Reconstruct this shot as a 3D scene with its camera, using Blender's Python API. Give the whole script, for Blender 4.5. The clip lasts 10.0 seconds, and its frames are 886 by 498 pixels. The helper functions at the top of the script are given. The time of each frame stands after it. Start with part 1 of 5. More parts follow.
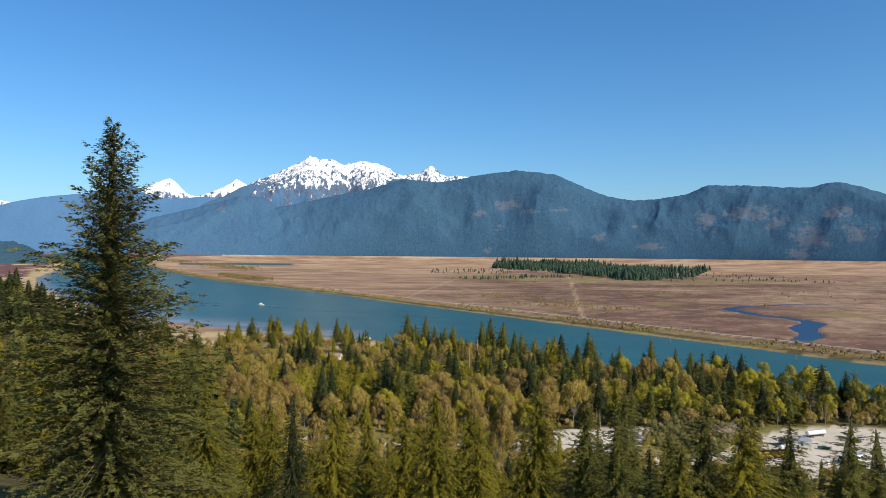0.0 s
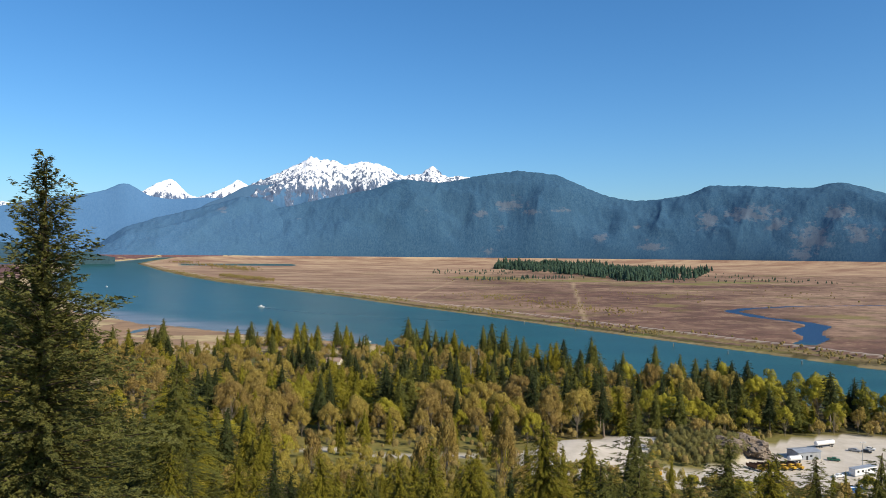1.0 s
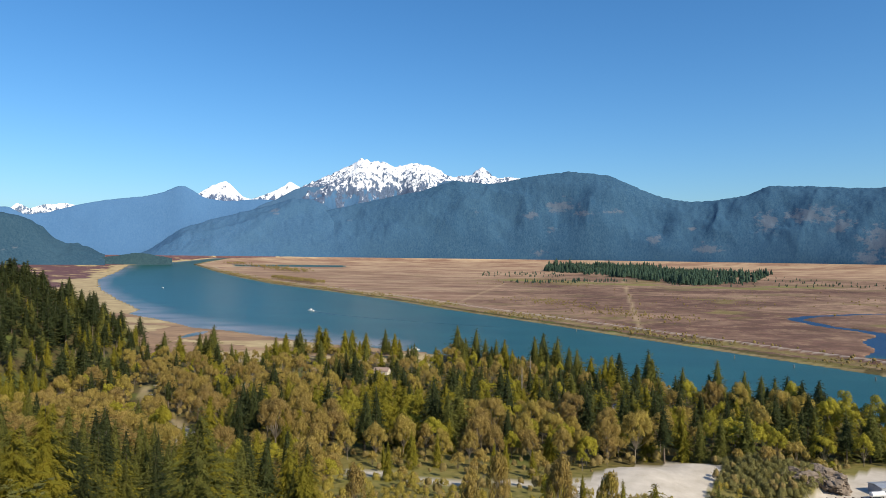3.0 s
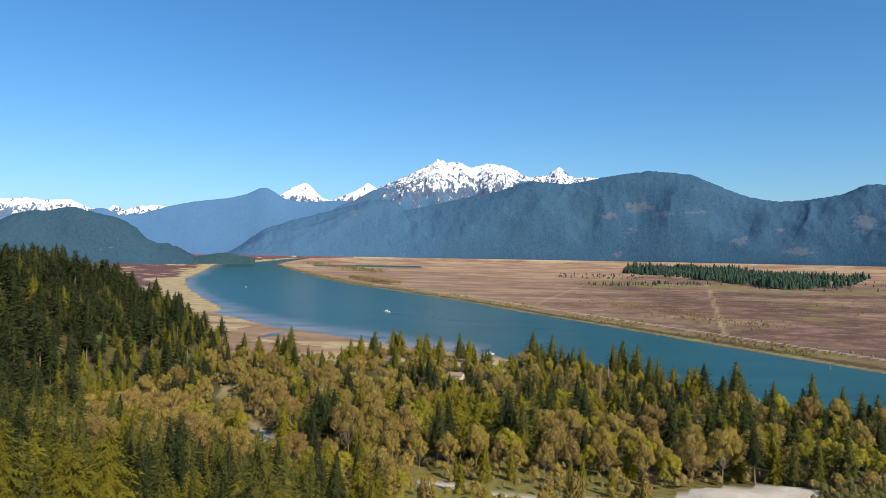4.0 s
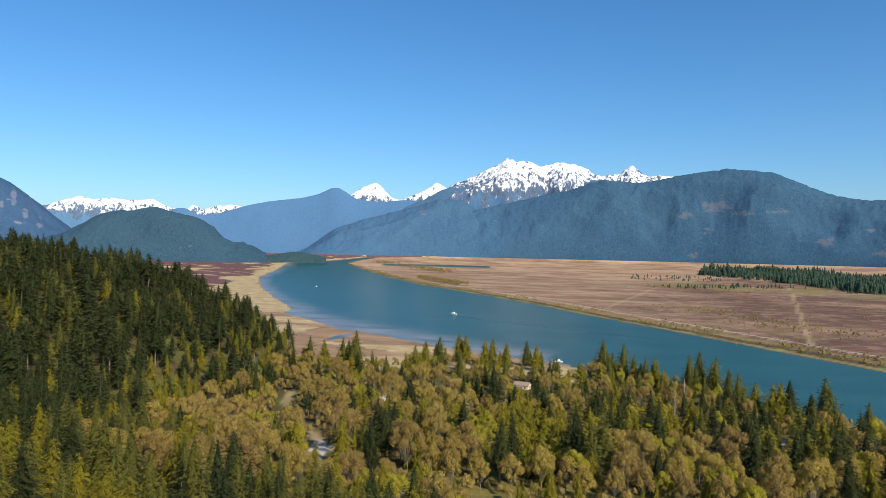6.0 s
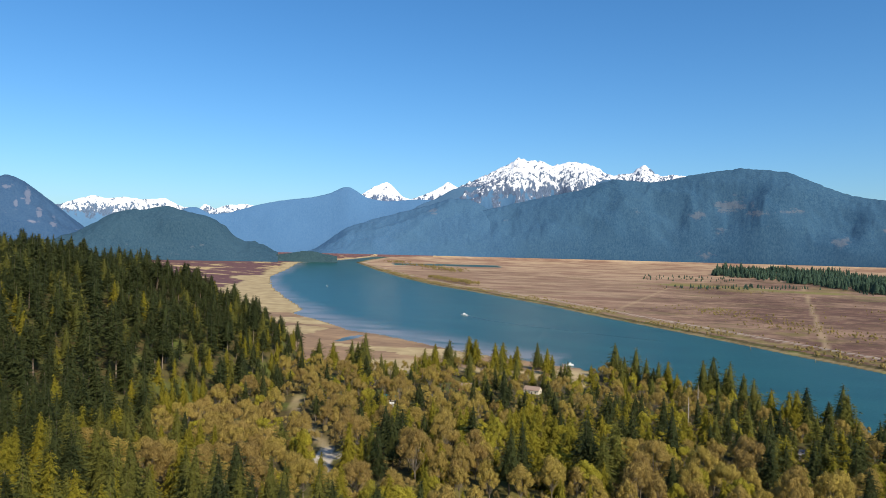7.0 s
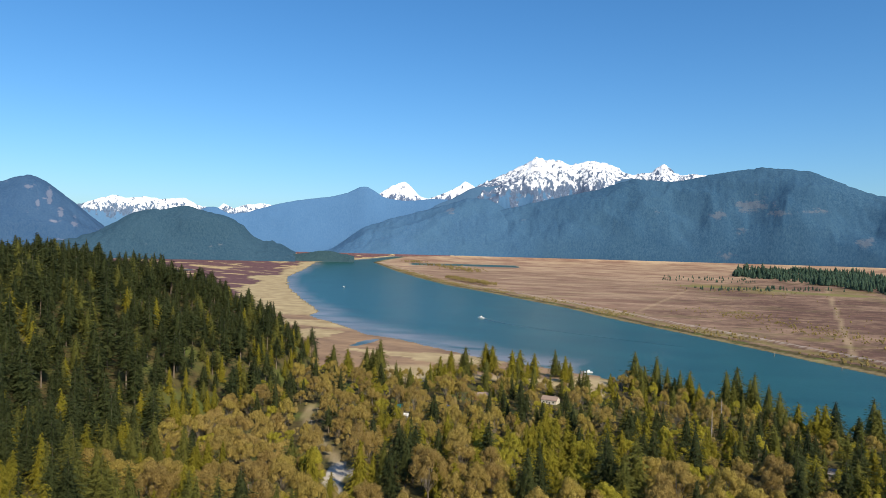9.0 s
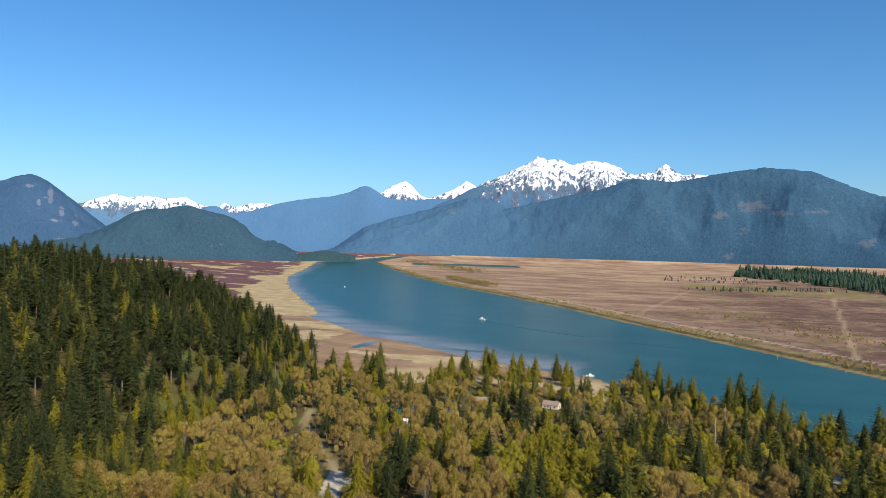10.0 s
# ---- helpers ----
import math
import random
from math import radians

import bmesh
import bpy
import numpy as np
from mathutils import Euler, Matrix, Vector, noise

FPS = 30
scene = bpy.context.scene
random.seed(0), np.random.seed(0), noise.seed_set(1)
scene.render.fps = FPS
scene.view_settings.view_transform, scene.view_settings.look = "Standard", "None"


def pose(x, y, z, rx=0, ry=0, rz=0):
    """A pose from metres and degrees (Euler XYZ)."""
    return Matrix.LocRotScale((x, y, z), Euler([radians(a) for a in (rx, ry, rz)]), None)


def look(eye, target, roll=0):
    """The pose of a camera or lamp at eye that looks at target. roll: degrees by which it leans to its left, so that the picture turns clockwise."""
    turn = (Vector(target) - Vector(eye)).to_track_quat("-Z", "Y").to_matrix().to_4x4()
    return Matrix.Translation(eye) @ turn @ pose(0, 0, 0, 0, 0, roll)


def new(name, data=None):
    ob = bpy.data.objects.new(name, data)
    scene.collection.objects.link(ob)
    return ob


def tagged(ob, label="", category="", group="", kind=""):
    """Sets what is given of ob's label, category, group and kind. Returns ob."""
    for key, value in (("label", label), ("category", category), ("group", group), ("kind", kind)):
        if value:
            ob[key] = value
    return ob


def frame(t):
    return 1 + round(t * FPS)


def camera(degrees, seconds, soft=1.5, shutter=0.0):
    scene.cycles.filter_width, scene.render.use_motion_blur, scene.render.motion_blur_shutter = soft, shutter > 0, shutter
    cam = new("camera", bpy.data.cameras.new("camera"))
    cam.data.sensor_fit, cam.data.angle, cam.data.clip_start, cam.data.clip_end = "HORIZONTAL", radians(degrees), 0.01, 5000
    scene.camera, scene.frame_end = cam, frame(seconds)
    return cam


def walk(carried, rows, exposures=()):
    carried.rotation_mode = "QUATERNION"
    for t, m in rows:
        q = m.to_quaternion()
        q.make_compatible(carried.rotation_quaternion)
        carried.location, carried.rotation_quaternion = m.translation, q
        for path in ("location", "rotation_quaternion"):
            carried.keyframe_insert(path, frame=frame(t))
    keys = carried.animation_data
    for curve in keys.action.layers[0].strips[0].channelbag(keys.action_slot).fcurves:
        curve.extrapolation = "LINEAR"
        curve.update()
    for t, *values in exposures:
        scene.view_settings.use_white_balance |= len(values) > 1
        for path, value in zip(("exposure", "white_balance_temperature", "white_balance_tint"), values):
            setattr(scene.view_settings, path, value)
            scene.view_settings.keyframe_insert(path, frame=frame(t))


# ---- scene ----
cam = camera(64.06, 10.0, soft=0.85)
PATH = [
    (0.0, -0.00, 0.00, 100.00, 90.37, -0.53, 0.00),
    (0.5, 0.20, 3.90, 101.70, 90.35, -0.54, 0.05),
    (1.0, 0.32, 7.75, 103.32, 90.37, -0.52, 0.11),
    (1.5, 0.18, 11.39, 105.16, 90.40, -0.52, 0.16),
    (2.0, 0.00, 15.06, 106.98, 90.40, -0.57, 0.20),
    (2.5, -0.21, 18.91, 108.80, 90.40, -0.61, 0.94),
    (2.6, -0.24, 19.70, 109.13, 90.40, -0.62, 1.60),
    (2.7, -0.28, 20.52, 109.45, 90.39, -0.64, 2.24),
    (3.2, -0.42, 24.85, 110.95, 90.36, -0.74, 5.40),
    (3.8, -0.58, 30.15, 112.73, 90.32, -0.91, 9.12),
    (4.0, -0.62, 31.87, 113.32, 90.31, -0.95, 10.23),
    (4.5, -0.59, 35.90, 114.83, 90.24, -1.03, 13.08),
    (5.0, -0.66, 39.87, 116.27, 90.19, -1.10, 14.81),
    (5.5, -0.67, 43.82, 117.70, 90.16, -1.16, 15.38),
    (5.7, -0.72, 45.36, 118.28, 90.14, -1.19, 15.56),
    (6.3, -1.12, 49.70, 120.12, 90.07, -1.27, 16.10),
    (6.8, -1.56, 53.10, 121.70, 90.02, -1.34, 16.55),
    (7.0, -1.77, 54.37, 122.36, 90.00, -1.36, 16.73),
    (7.5, -2.36, 57.40, 124.02, 89.95, -1.40, 17.16),
    (8.0, -2.89, 60.29, 125.68, 89.91, -1.44, 17.61),
    (8.5, -3.38, 63.05, 127.29, 89.88, -1.45, 18.04),
    (9.0, -3.90, 65.82, 128.87, 89.86, -1.45, 18.15),
    (9.5, -4.44, 68.63, 130.49, 89.84, -1.48, 18.20),
    (10.0, -4.98, 71.42, 132.11, 89.80, -1.53, 18.26),
]
walk(cam, [(t, pose(*p)) for t, *p in PATH])
# The place: a drone rises from a wooded hillside over a tidal river, a marsh plain and far snow mountains.
SUN_AZ, SUN_EL = -130.0, 39.0      # degrees to the left of straight ahead (+y), and above the horizon
sun_way = Vector((-math.sin(radians(SUN_AZ)) * math.cos(radians(SUN_EL)), math.cos(radians(SUN_AZ)) * math.cos(radians(SUN_EL)), math.sin(radians(SUN_EL))))
world = bpy.data.worlds.new("sky")
scene.world = world
world.use_nodes = True
wn, wl = world.node_tree.nodes, world.node_tree.links
sky = wn.new("ShaderNodeTexSky")
sky.sky_type = "NISHITA"
sky.sun_disc = False
sky.sun_elevation = radians(SUN_EL)
sky.sun_rotation = radians(-SUN_AZ)
sky.altitude = 300
sky.air_density, sky.dust_density, sky.ozone_density = 1.0, 1.25, 4.0
wn["Background"].inputs[1].default_value = 0.12
deep = wn.new("ShaderNodeMix")
deep.data_type, deep.blend_type = "RGBA", "MULTIPLY"
deep.inputs[0].default_value = 1.0
deep.inputs[7].default_value = (0.88, 1.06, 1.18, 1)
clear = wn.new("ShaderNodeHueSaturation")
clear.inputs["Saturation"].default_value = 1.14
clear.inputs["Value"].default_value = 1.06
wl.new(sky.outputs[0], deep.inputs[6])
wl.new(deep.outputs[2], clear.inputs["Color"])
wl.new(clear.outputs[0], wn["Background"].inputs[0])
lamp = bpy.data.lights.new("sun", "SUN")
lamp.energy, lamp.angle, lamp.color = 5.6, radians(0.6), (1.0, 0.87, 0.66)
sun = new("sun", lamp)
sun.matrix_world = look(sun_way * 900, (0, 0, 0))


# ---- materials ----
class Mat:
    """A node material with short helpers."""

    def __init__(self, name, rough=0.85, metal=0.0, spec=0.3):
        self.m = bpy.data.materials.new(name)
        self.m.use_nodes = True
        self.n, self.l = self.m.node_tree.nodes, self.m.node_tree.links
        self.b = self.n["Principled BSDF"]
        self.b.inputs["Roughness"].default_value = rough
        self.b.inputs["Metallic"].default_value = metal
        self.b.inputs["Specular IOR Level"].default_value = spec

    def put(self, node, socket, v):
        s = node.inputs[socket]
        if hasattr(v, "is_linked"):
            self.l.new(v, s)
        elif isinstance(v, (tuple, list)) and len(v) == 3 and s.type == "RGBA":
            s.default_value = (*v, 1)
        else:
            s.default_value = v

    def pos(self):
        return self.n.new("ShaderNodeNewGeometry").outputs["Position"]

    def stretch(self, vec, s):
        q = self.n.new("ShaderNodeVectorMath")
        q.operation = "MULTIPLY"
        self.put(q, 0, vec)
        q.inputs[1].default_value = s
        return q.outputs[0]

    def noise(self, scale, vec=None, detail=3.0, rough=0.55):
        q = self.n.new("ShaderNodeTexNoise")
        q.inputs["Scale"].default_value, q.inputs["Detail"].default_value, q.inputs["Roughness"].default_value = scale, detail, rough
        self.l.new(vec if vec is not None else self.pos(), q.inputs["Vector"])
        return q.outputs[0]

    def ramp(self, v, a, b):
        q = self.n.new("ShaderNodeMapRange")
        self.put(q, 0, v)
        q.inputs[1].default_value, q.inputs[2].default_value = a, b
        return q.outputs[0]

    def math(self, op, a, b=0.0):
        q = self.n.new("ShaderNodeMath")
        q.operation = op
        self.put(q, 0, a)
        self.put(q, 1, b)
        return q.outputs[0]

    def mix(self, f, a, b):
        q = self.n.new("ShaderNodeMix")
        q.data_type = "RGBA"
        self.put(q, 0, f)
        self.put(q, 6, a)
        self.put(q, 7, b)
        return q.outputs[2]

    def attr(self, name, channel=None):
        q = self.n.new("ShaderNodeAttribute")
        q.attribute_name = name
        if channel is None:
            return q.outputs["Fac"]
        s = self.n.new("ShaderNodeSeparateColor")
        self.l.new(q.outputs["Color"], s.inputs[0])
        return s.outputs[channel]

    def color(self, v):
        self.put(self.b, "Base Color", v)
        return self

    def rough(self, v):
        self.put(self.b, "Roughness", v)
        return self

    def bump(self, h, dist, strength=1.0):
        q = self.n.new("ShaderNodeBump")
        q.inputs["Distance"].default_value = dist
        q.inputs["Strength"].default_value = strength
        self.l.new(h, q.inputs["Height"])
        self.l.new(q.outputs[0], self.b.inputs["Normal"])
        return self


def plain(name, c, rough=0.6, metal=0.0, vary=0.25, scale=1.5, spec=0.4):
    m = Mat(name, rough, metal, spec)
    dark = tuple(x * (1 - vary) for x in c)
    n = m.noise(scale, detail=5)
    m.color(m.mix(m.ramp(n, 0.3, 0.7), dark, c))
    return m.m


def foliage(name, a, b, c, through_light=0.16, grain=2.6, gaps=0.42, rising=1.0):
    """Leaf colour between a and b from tree to tree, and towards c from clump to clump."""
    m = Mat(name, 0.8, 0, 0.08)
    ob = m.n.new("ShaderNodeObjectInfo").outputs["Random"]
    tree = m.math("FRACT", m.math("ADD", ob, m.attr("tint")))
    leaf = m.n.new("ShaderNodeNewGeometry").outputs["Random Per Island"]
    base = m.mix(tree, a, b)
    base = m.mix(m.math("MULTIPLY", leaf, 0.4), base, c)
    clump = m.ramp(m.noise(0.35, detail=2), 0.35, 0.7)
    base = m.mix(m.math("MULTIPLY", clump, 0.35), base, tuple(x * 0.6 for x in a))
    fleck = m.ramp(m.noise(grain * 1.7, detail=1.0), 0.3, 0.7)
    base = m.mix(m.math("MULTIPLY", fleck, 0.5), base, tuple(min(1.0, x * 1.35) for x in b))
    m.color(base)
    m.bump(m.noise(grain * 0.55, detail=4.0, rough=0.7), 0.9, 0.75)
    tr = m.n.new("ShaderNodeBsdfTranslucent")
    m.l.new(base, tr.inputs[0])
    sh = m.n.new("ShaderNodeMixShader")
    sh.inputs[0].default_value = through_light
    m.l.new(m.b.outputs[0], sh.inputs[1])
    m.l.new(tr.outputs[0], sh.inputs[2])
    # ragged sprays: gaps between the needles or leaves
    hole = m.n.new("ShaderNodeBsdfTransparent")
    cut = m.n.new("ShaderNodeMixShader")
    m.l.new(m.ramp(m.noise(grain, m.stretch(m.pos(), (1.0, 1.0, rising)), 2.0, 0.6), gaps - 0.02, gaps + 0.02), cut.inputs[0])
    m.l.new(hole.outputs[0], cut.inputs[1])
    m.l.new(sh.outputs[0], cut.inputs[2])
    m.l.new(cut.outputs[0], m.n["Material Output"].inputs[0])
    return m.m


FIR_C = ((0.066, 0.078, 0.022), (0.130, 0.132, 0.028), (0.170, 0.148, 0.036))
DARK_C = ((0.020, 0.032, 0.015), (0.052, 0.064, 0.021), (0.076, 0.076, 0.024))
CEDAR_C = ((0.098, 0.104, 0.015), (0.225, 0.200, 0.020), (0.260, 0.175, 0.028))
BUD_C = ((0.195, 0.120, 0.060), (0.365, 0.290, 0.062), (0.30, 0.195, 0.080))
SPRING_C = ((0.195, 0.186, 0.026), (0.345, 0.308, 0.034), (0.33, 0.26, 0.046))
WILLOW_C = ((0.31, 0.205, 0.085), (0.39, 0.305, 0.075), (0.42, 0.30, 0.115))
M_FIR, M_FIR_FINE = foliage("fir_needles", *FIR_C, grain=3.0, gaps=0.46), foliage("fir_needles_fine", *FIR_C, grain=5.5, gaps=0.46)
M_DARK, M_DARK_FINE = foliage("dark_fir_needles", *DARK_C, grain=2.6, gaps=0.46), foliage("dark_fir_needles_fine", *DARK_C, grain=5.5, gaps=0.46)
M_CEDAR, M_CEDAR_FINE = foliage("cedar_sprays", *CEDAR_C, grain=3.0, gaps=0.46), foliage("cedar_sprays_fine", *CEDAR_C, grain=5.5, gaps=0.46)
M_BUD, M_BUD_FINE = foliage("budding_twigs", *BUD_C, grain=3.0, gaps=0.515, rising=0.4), foliage("budding_twigs_fine", *BUD_C, grain=4.2, gaps=0.53, rising=0.35)
M_SPRING, M_SPRING_FINE = foliage("spring_leaves", *SPRING_C, grain=3.0, gaps=0.50, rising=0.5), foliage("spring_leaves_fine", *SPRING_C, grain=4.2, gaps=0.54, rising=0.5)
M_WILLOW, M_WILLOW_FINE = foliage("bare_twigs", *WILLOW_C, grain=3.0, gaps=0.525, rising=0.3), foliage("bare_twigs_fine", *WILLOW_C, grain=4.2, gaps=0.56, rising=0.3)
M_LONE = foliage("lone_fir_needles", (0.090, 0.105, 0.034), (0.160, 0.160, 0.044), (0.21, 0.175, 0.055), grain=6.0, gaps=0.47)
M_SCRUB = foliage("scrub_leaves", (0.17, 0.145, 0.050), (0.28, 0.215, 0.08), (0.25, 0.17, 0.08), grain=3.2, gaps=0.42)
M_BRUSH = foliage("brush_twigs", (0.24, 0.19, 0.045), (0.36, 0.30, 0.055), (0.34, 0.23, 0.08), grain=4.0, gaps=0.5, rising=0.35)
M_SAGE = foliage("sage_scrub_leaves", (0.17, 0.160, 0.062), (0.25, 0.235, 0.080), (0.26, 0.22, 0.10), grain=5.0, gaps=0.50)
M_BARK = plain("bark", (0.17, 0.125, 0.09), 0.9, vary=0.5, scale=4, spec=0.1)
M_FIRBARK = plain("fir_bark", (0.24, 0.19, 0.145), 0.9, vary=0.4, scale=4, spec=0.1)
M_PALEBARK = plain("pale_bark", (0.28, 0.235, 0.18), 0.9, vary=0.4, scale=4, spec=0.1)


def make_ground():
    m = Mat("ground", 0.95, 0, 0.1)
    p = m.pos()
    fine = m.noise(0.25, detail=6)
    wide = m.noise(0.02, detail=4)
    floor_ = m.mix(m.ramp(fine, 0.3, 0.7), (0.055, 0.042, 0.022), (0.115, 0.095, 0.036))
    floor_ = m.mix(m.ramp(wide, 0.5, 0.7), floor_, (0.10, 0.125, 0.030))
    streak = m.noise(1.0, m.stretch(p, (0.0065, 0.0050, 0.0)), 9, 0.74)
    tuft = m.noise(0.06, detail=6, rough=0.65)
    broad = m.noise(1.0, m.stretch(p, (0.0016, 0.0021, 0.0)), 5, 0.62)
    # bog moss and heather: mauve brown to straw
    marsh = m.mix(m.ramp(streak, 0.36, 0.66), (0.098, 0.055, 0.047), (0.200, 0.116, 0.086))
    marsh = m.mix(m.math("MULTIPLY", m.ramp(broad, 0.46, 0.56), 0.9), marsh, m.mix(m.ramp(streak, 0.4, 0.6), (0.22, 0.138, 0.098), (0.37, 0.25, 0.175)))
    marsh = m.mix(m.math("MULTIPLY", m.ramp(tuft, 0.45, 0.7), 0.5), marsh, (0.105, 0.072, 0.040))
    marsh = m.mix(m.math("MULTIPLY", m.ramp(m.noise(1.0, m.stretch(p, (0.0035, 0.0070, 0.0)), 7, 0.7), 0.57, 0.66), 0.85), marsh, (0.40, 0.285, 0.18))
    mottle = m.noise(0.022, detail=8, rough=0.78)
    marsh = m.mix(m.math("MULTIPLY", m.ramp(mottle, 0.50, 0.60), 0.6), marsh, (0.085, 0.056, 0.040))
    marsh = m.mix(m.math("MULTIPLY", m.ramp(mottle, 0.47, 0.38), 0.6), marsh, (0.33, 0.225, 0.145))
    olive = m.ramp(m.noise(1.0, m.stretch(p, (0.0040, 0.0060, 0.0)), 6, 0.68), 0.55, 0.64)
    marsh = m.mix(m.math("MULTIPLY", olive, 0.65), marsh, (0.150, 0.130, 0.056))
    marsh = m.mix(m.ramp(m.noise(1.0, m.stretch(p, (0.010, 0.016, 0.0)), 7, 0.72), 0.60, 0.68), marsh, (0.070, 0.050, 0.038))
    straw = m.mix(m.ramp(m.noise(1.0, m.stretch(p, (0.004, 0.010, 0.0)), 6, 0.7), 0.40, 0.62), (0.25, 0.150, 0.105), (0.47, 0.345, 0.225))
    marsh = m.mix(m.attr("zone_c", 0), marsh, straw)
    marsh = m.mix(m.attr("zone_c", 1), marsh, (0.175, 0.175, 0.058))
    marsh = m.mix(m.attr("zone_c", 2), marsh, (0.44, 0.335, 0.20))
    heath = m.mix(m.ramp(tuft, 0.35, 0.65), (0.105, 0.055, 0.060), (0.165, 0.092, 0.090))
    heath = m.mix(m.ramp(m.noise(1.0, m.stretch(p, (0.0045, 0.009, 0.0)), 7, 0.62), 0.545, 0.575), heath, (0.46, 0.35, 0.18))
    sand = m.mix(m.ramp(m.noise(0.03, detail=6), 0.35, 0.65), (0.31, 0.235, 0.13), (0.47, 0.375, 0.215))
    mud = m.mix(m.ramp(m.noise(1.0, m.stretch(p, (0.014, 0.024, 0.0)), 6, 0.65), 0.36, 0.64), (0.20, 0.13, 0.09), (0.34, 0.23, 0.14))
    gravel = m.mix(m.ramp(m.noise(0.12, detail=7, rough=0.6), 0.3, 0.7), (0.42, 0.375, 0.31), (0.56, 0.51, 0.44))
    grass = m.mix(m.ramp(fine, 0.3, 0.7), (0.14, 0.135, 0.035), (0.27, 0.225, 0.075))
    c = m.mix(m.attr("zone_a", 0), floor_, marsh)
    c = m.mix(m.attr("zone_a", 1), c, heath)
    c = m.mix(m.attr("zone_a", 2), c, sand)
    c = m.mix(m.attr("zone_b", 0), c, mud)
    c = m.mix(m.attr("zone_b", 2), c, grass)
    c = m.mix(m.attr("zone_b", 1), c, gravel)
    m.color(c)
    m.bump(m.noise(0.6, detail=6, rough=0.7), 0.5, 0.6)
    return m.m


def make_water():
    m = Mat("river_water", 0.28, 0, 0.33)
    p = m.pos()
    silt = m.ramp(m.noise(1.0, m.stretch(p, (0.006, 0.016, 0.0)), 7, 0.7), 0.34, 0.66)
    c = m.mix(silt, (0.007, 0.052, 0.049), (0.015, 0.084, 0.077))
    c = m.mix(m.math("MULTIPLY", m.attr("shallow"), m.ramp(m.noise(1.0, m.stretch(p, (0.01, 0.03, 0.0)), 4), 0.25, 0.6)), c, (0.22, 0.21, 0.22))
    # deep blue sky reflection, painted into the creek's base colour
    c = m.mix(m.attr("clear"), c, (0.008, 0.030, 0.085))
    m.color(c)
    m.b.inputs["IOR"].default_value = 1.33
    ripple = m.noise(1.0, m.stretch(p, (0.35, 0.5, 0.0)), 4, 0.6)
    m.bump(ripple, 0.5, 0.45)
    return m.m


def make_mountain(name, dark, light, rock, snow=None, band=60.0, rocky=0.62, bare_at=0.53, relief=0.9, haze_west=None):
    """Forested slope with clearings and outcrops, its colours tinted for haze; snow: the height at which snow begins.
    """
    m = Mat(name, 0.95, 0, 0.05)
    p = m.pos()
    wood = m.noise(1.0, m.stretch(p, (0.12, 0.12, 0.06)), 5, 0.7)
    wide = m.noise(0.006, detail=4)
    c = m.mix(m.ramp(wood, 0.34, 0.66), dark, light)
    c = m.mix(m.math("MULTIPLY", m.ramp(m.noise(0.012, detail=5, rough=0.6), 0.42, 0.62), 0.3), c, dark)
    if haze_west is not None:      # distance haze put into the colour, growing towards -x
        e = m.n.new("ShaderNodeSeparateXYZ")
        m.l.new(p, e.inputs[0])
        c = m.mix(m.ramp(m.math("ADD", e.outputs[0], m.math("MULTIPLY", wide, 300.0)), -200.0, -1500.0), c, m.mix(m.ramp(wood, 0.38, 0.62), *haze_west))
    c = m.mix(m.math("MULTIPLY", m.ramp(wide, 0.4, 0.65), 0.25), c, tuple(x * 1.12 for x in light))
    c = m.mix(m.math("MULTIPLY", m.ramp(m.noise(1.0, m.stretch(p, (0.007, 0.007, 0.016)), 6, 0.62), rocky, rocky + 0.07), 0.5), c, rock)
    thin = m.math("ADD", m.attr("cleared"), m.math("MULTIPLY", m.math("SUBTRACT", m.noise(1.0, m.stretch(p, (0.018, 0.018, 0.03)), 6, 0.72), 0.5), 4.0))
    c = m.mix(m.math("MULTIPLY", m.math("MULTIPLY", m.ramp(thin, 0.42, 0.75), m.ramp(m.attr("cleared"), 0.03, 0.25)), 0.36), c, rock)
    if snow is not None:
        s = m.n.new("ShaderNodeSeparateXYZ")
        m.l.new(p, s.inputs[0])
        ragged = m.noise(1.0, m.stretch(p, (0.034, 0.034, 0.014)), 6, 0.68)
        finger = m.noise(1.0, m.stretch(p, (0.028, 0.028, 0.004)), 4, 0.6)
        h = m.math("ADD", s.outputs[2], m.math("MULTIPLY", m.math("SUBTRACT", ragged, 0.5), band * 11.0))
        edge = m.math("ADD", s.outputs[2], m.math("MULTIPLY", m.math("SUBTRACT", finger, 0.5), band * 8.0))
        high = m.ramp(edge, snow - band * 1.5, snow - band * 1.3)
        bare = m.mix(m.ramp(wood, 0.4, 0.6), tuple(0.6 * x for x in rock), rock)
        c = m.mix(high, c, bare)
        white = m.math("MULTIPLY", m.ramp(h, snow - band * 0.35, snow + band * 0.25), high)
        rib = m.math("ADD", m.noise(1.0, m.stretch(p, (0.042, 0.042, 0.0115)), 7, 0.66), m.math("MULTIPLY", m.ramp(m.math("SUBTRACT", s.outputs[2], snow), -band, band * 3.0), 0.14))
        white = m.math("MULTIPLY", white, m.ramp(rib, bare_at, bare_at + 0.06))
        c = m.mix(white, c, (0.84, 0.86, 0.90))
    m.color(c)
    m.bump(m.noise(1.0, m.stretch(p, (0.13, 0.13, 0.07)), 5, 0.7), 4.0, relief * 0.35)
    return m.m


M_GROUND, M_WATER = make_ground(), make_water()

# ---- the lie of the land ----
CX, CY, CZ = -1.0, 35.0, 115.0      # middle of the flight
NEAR, REACH = 2200.0, 2000.0        # beyond NEAR the plain is drawn together, so that it ends before 4.2 km


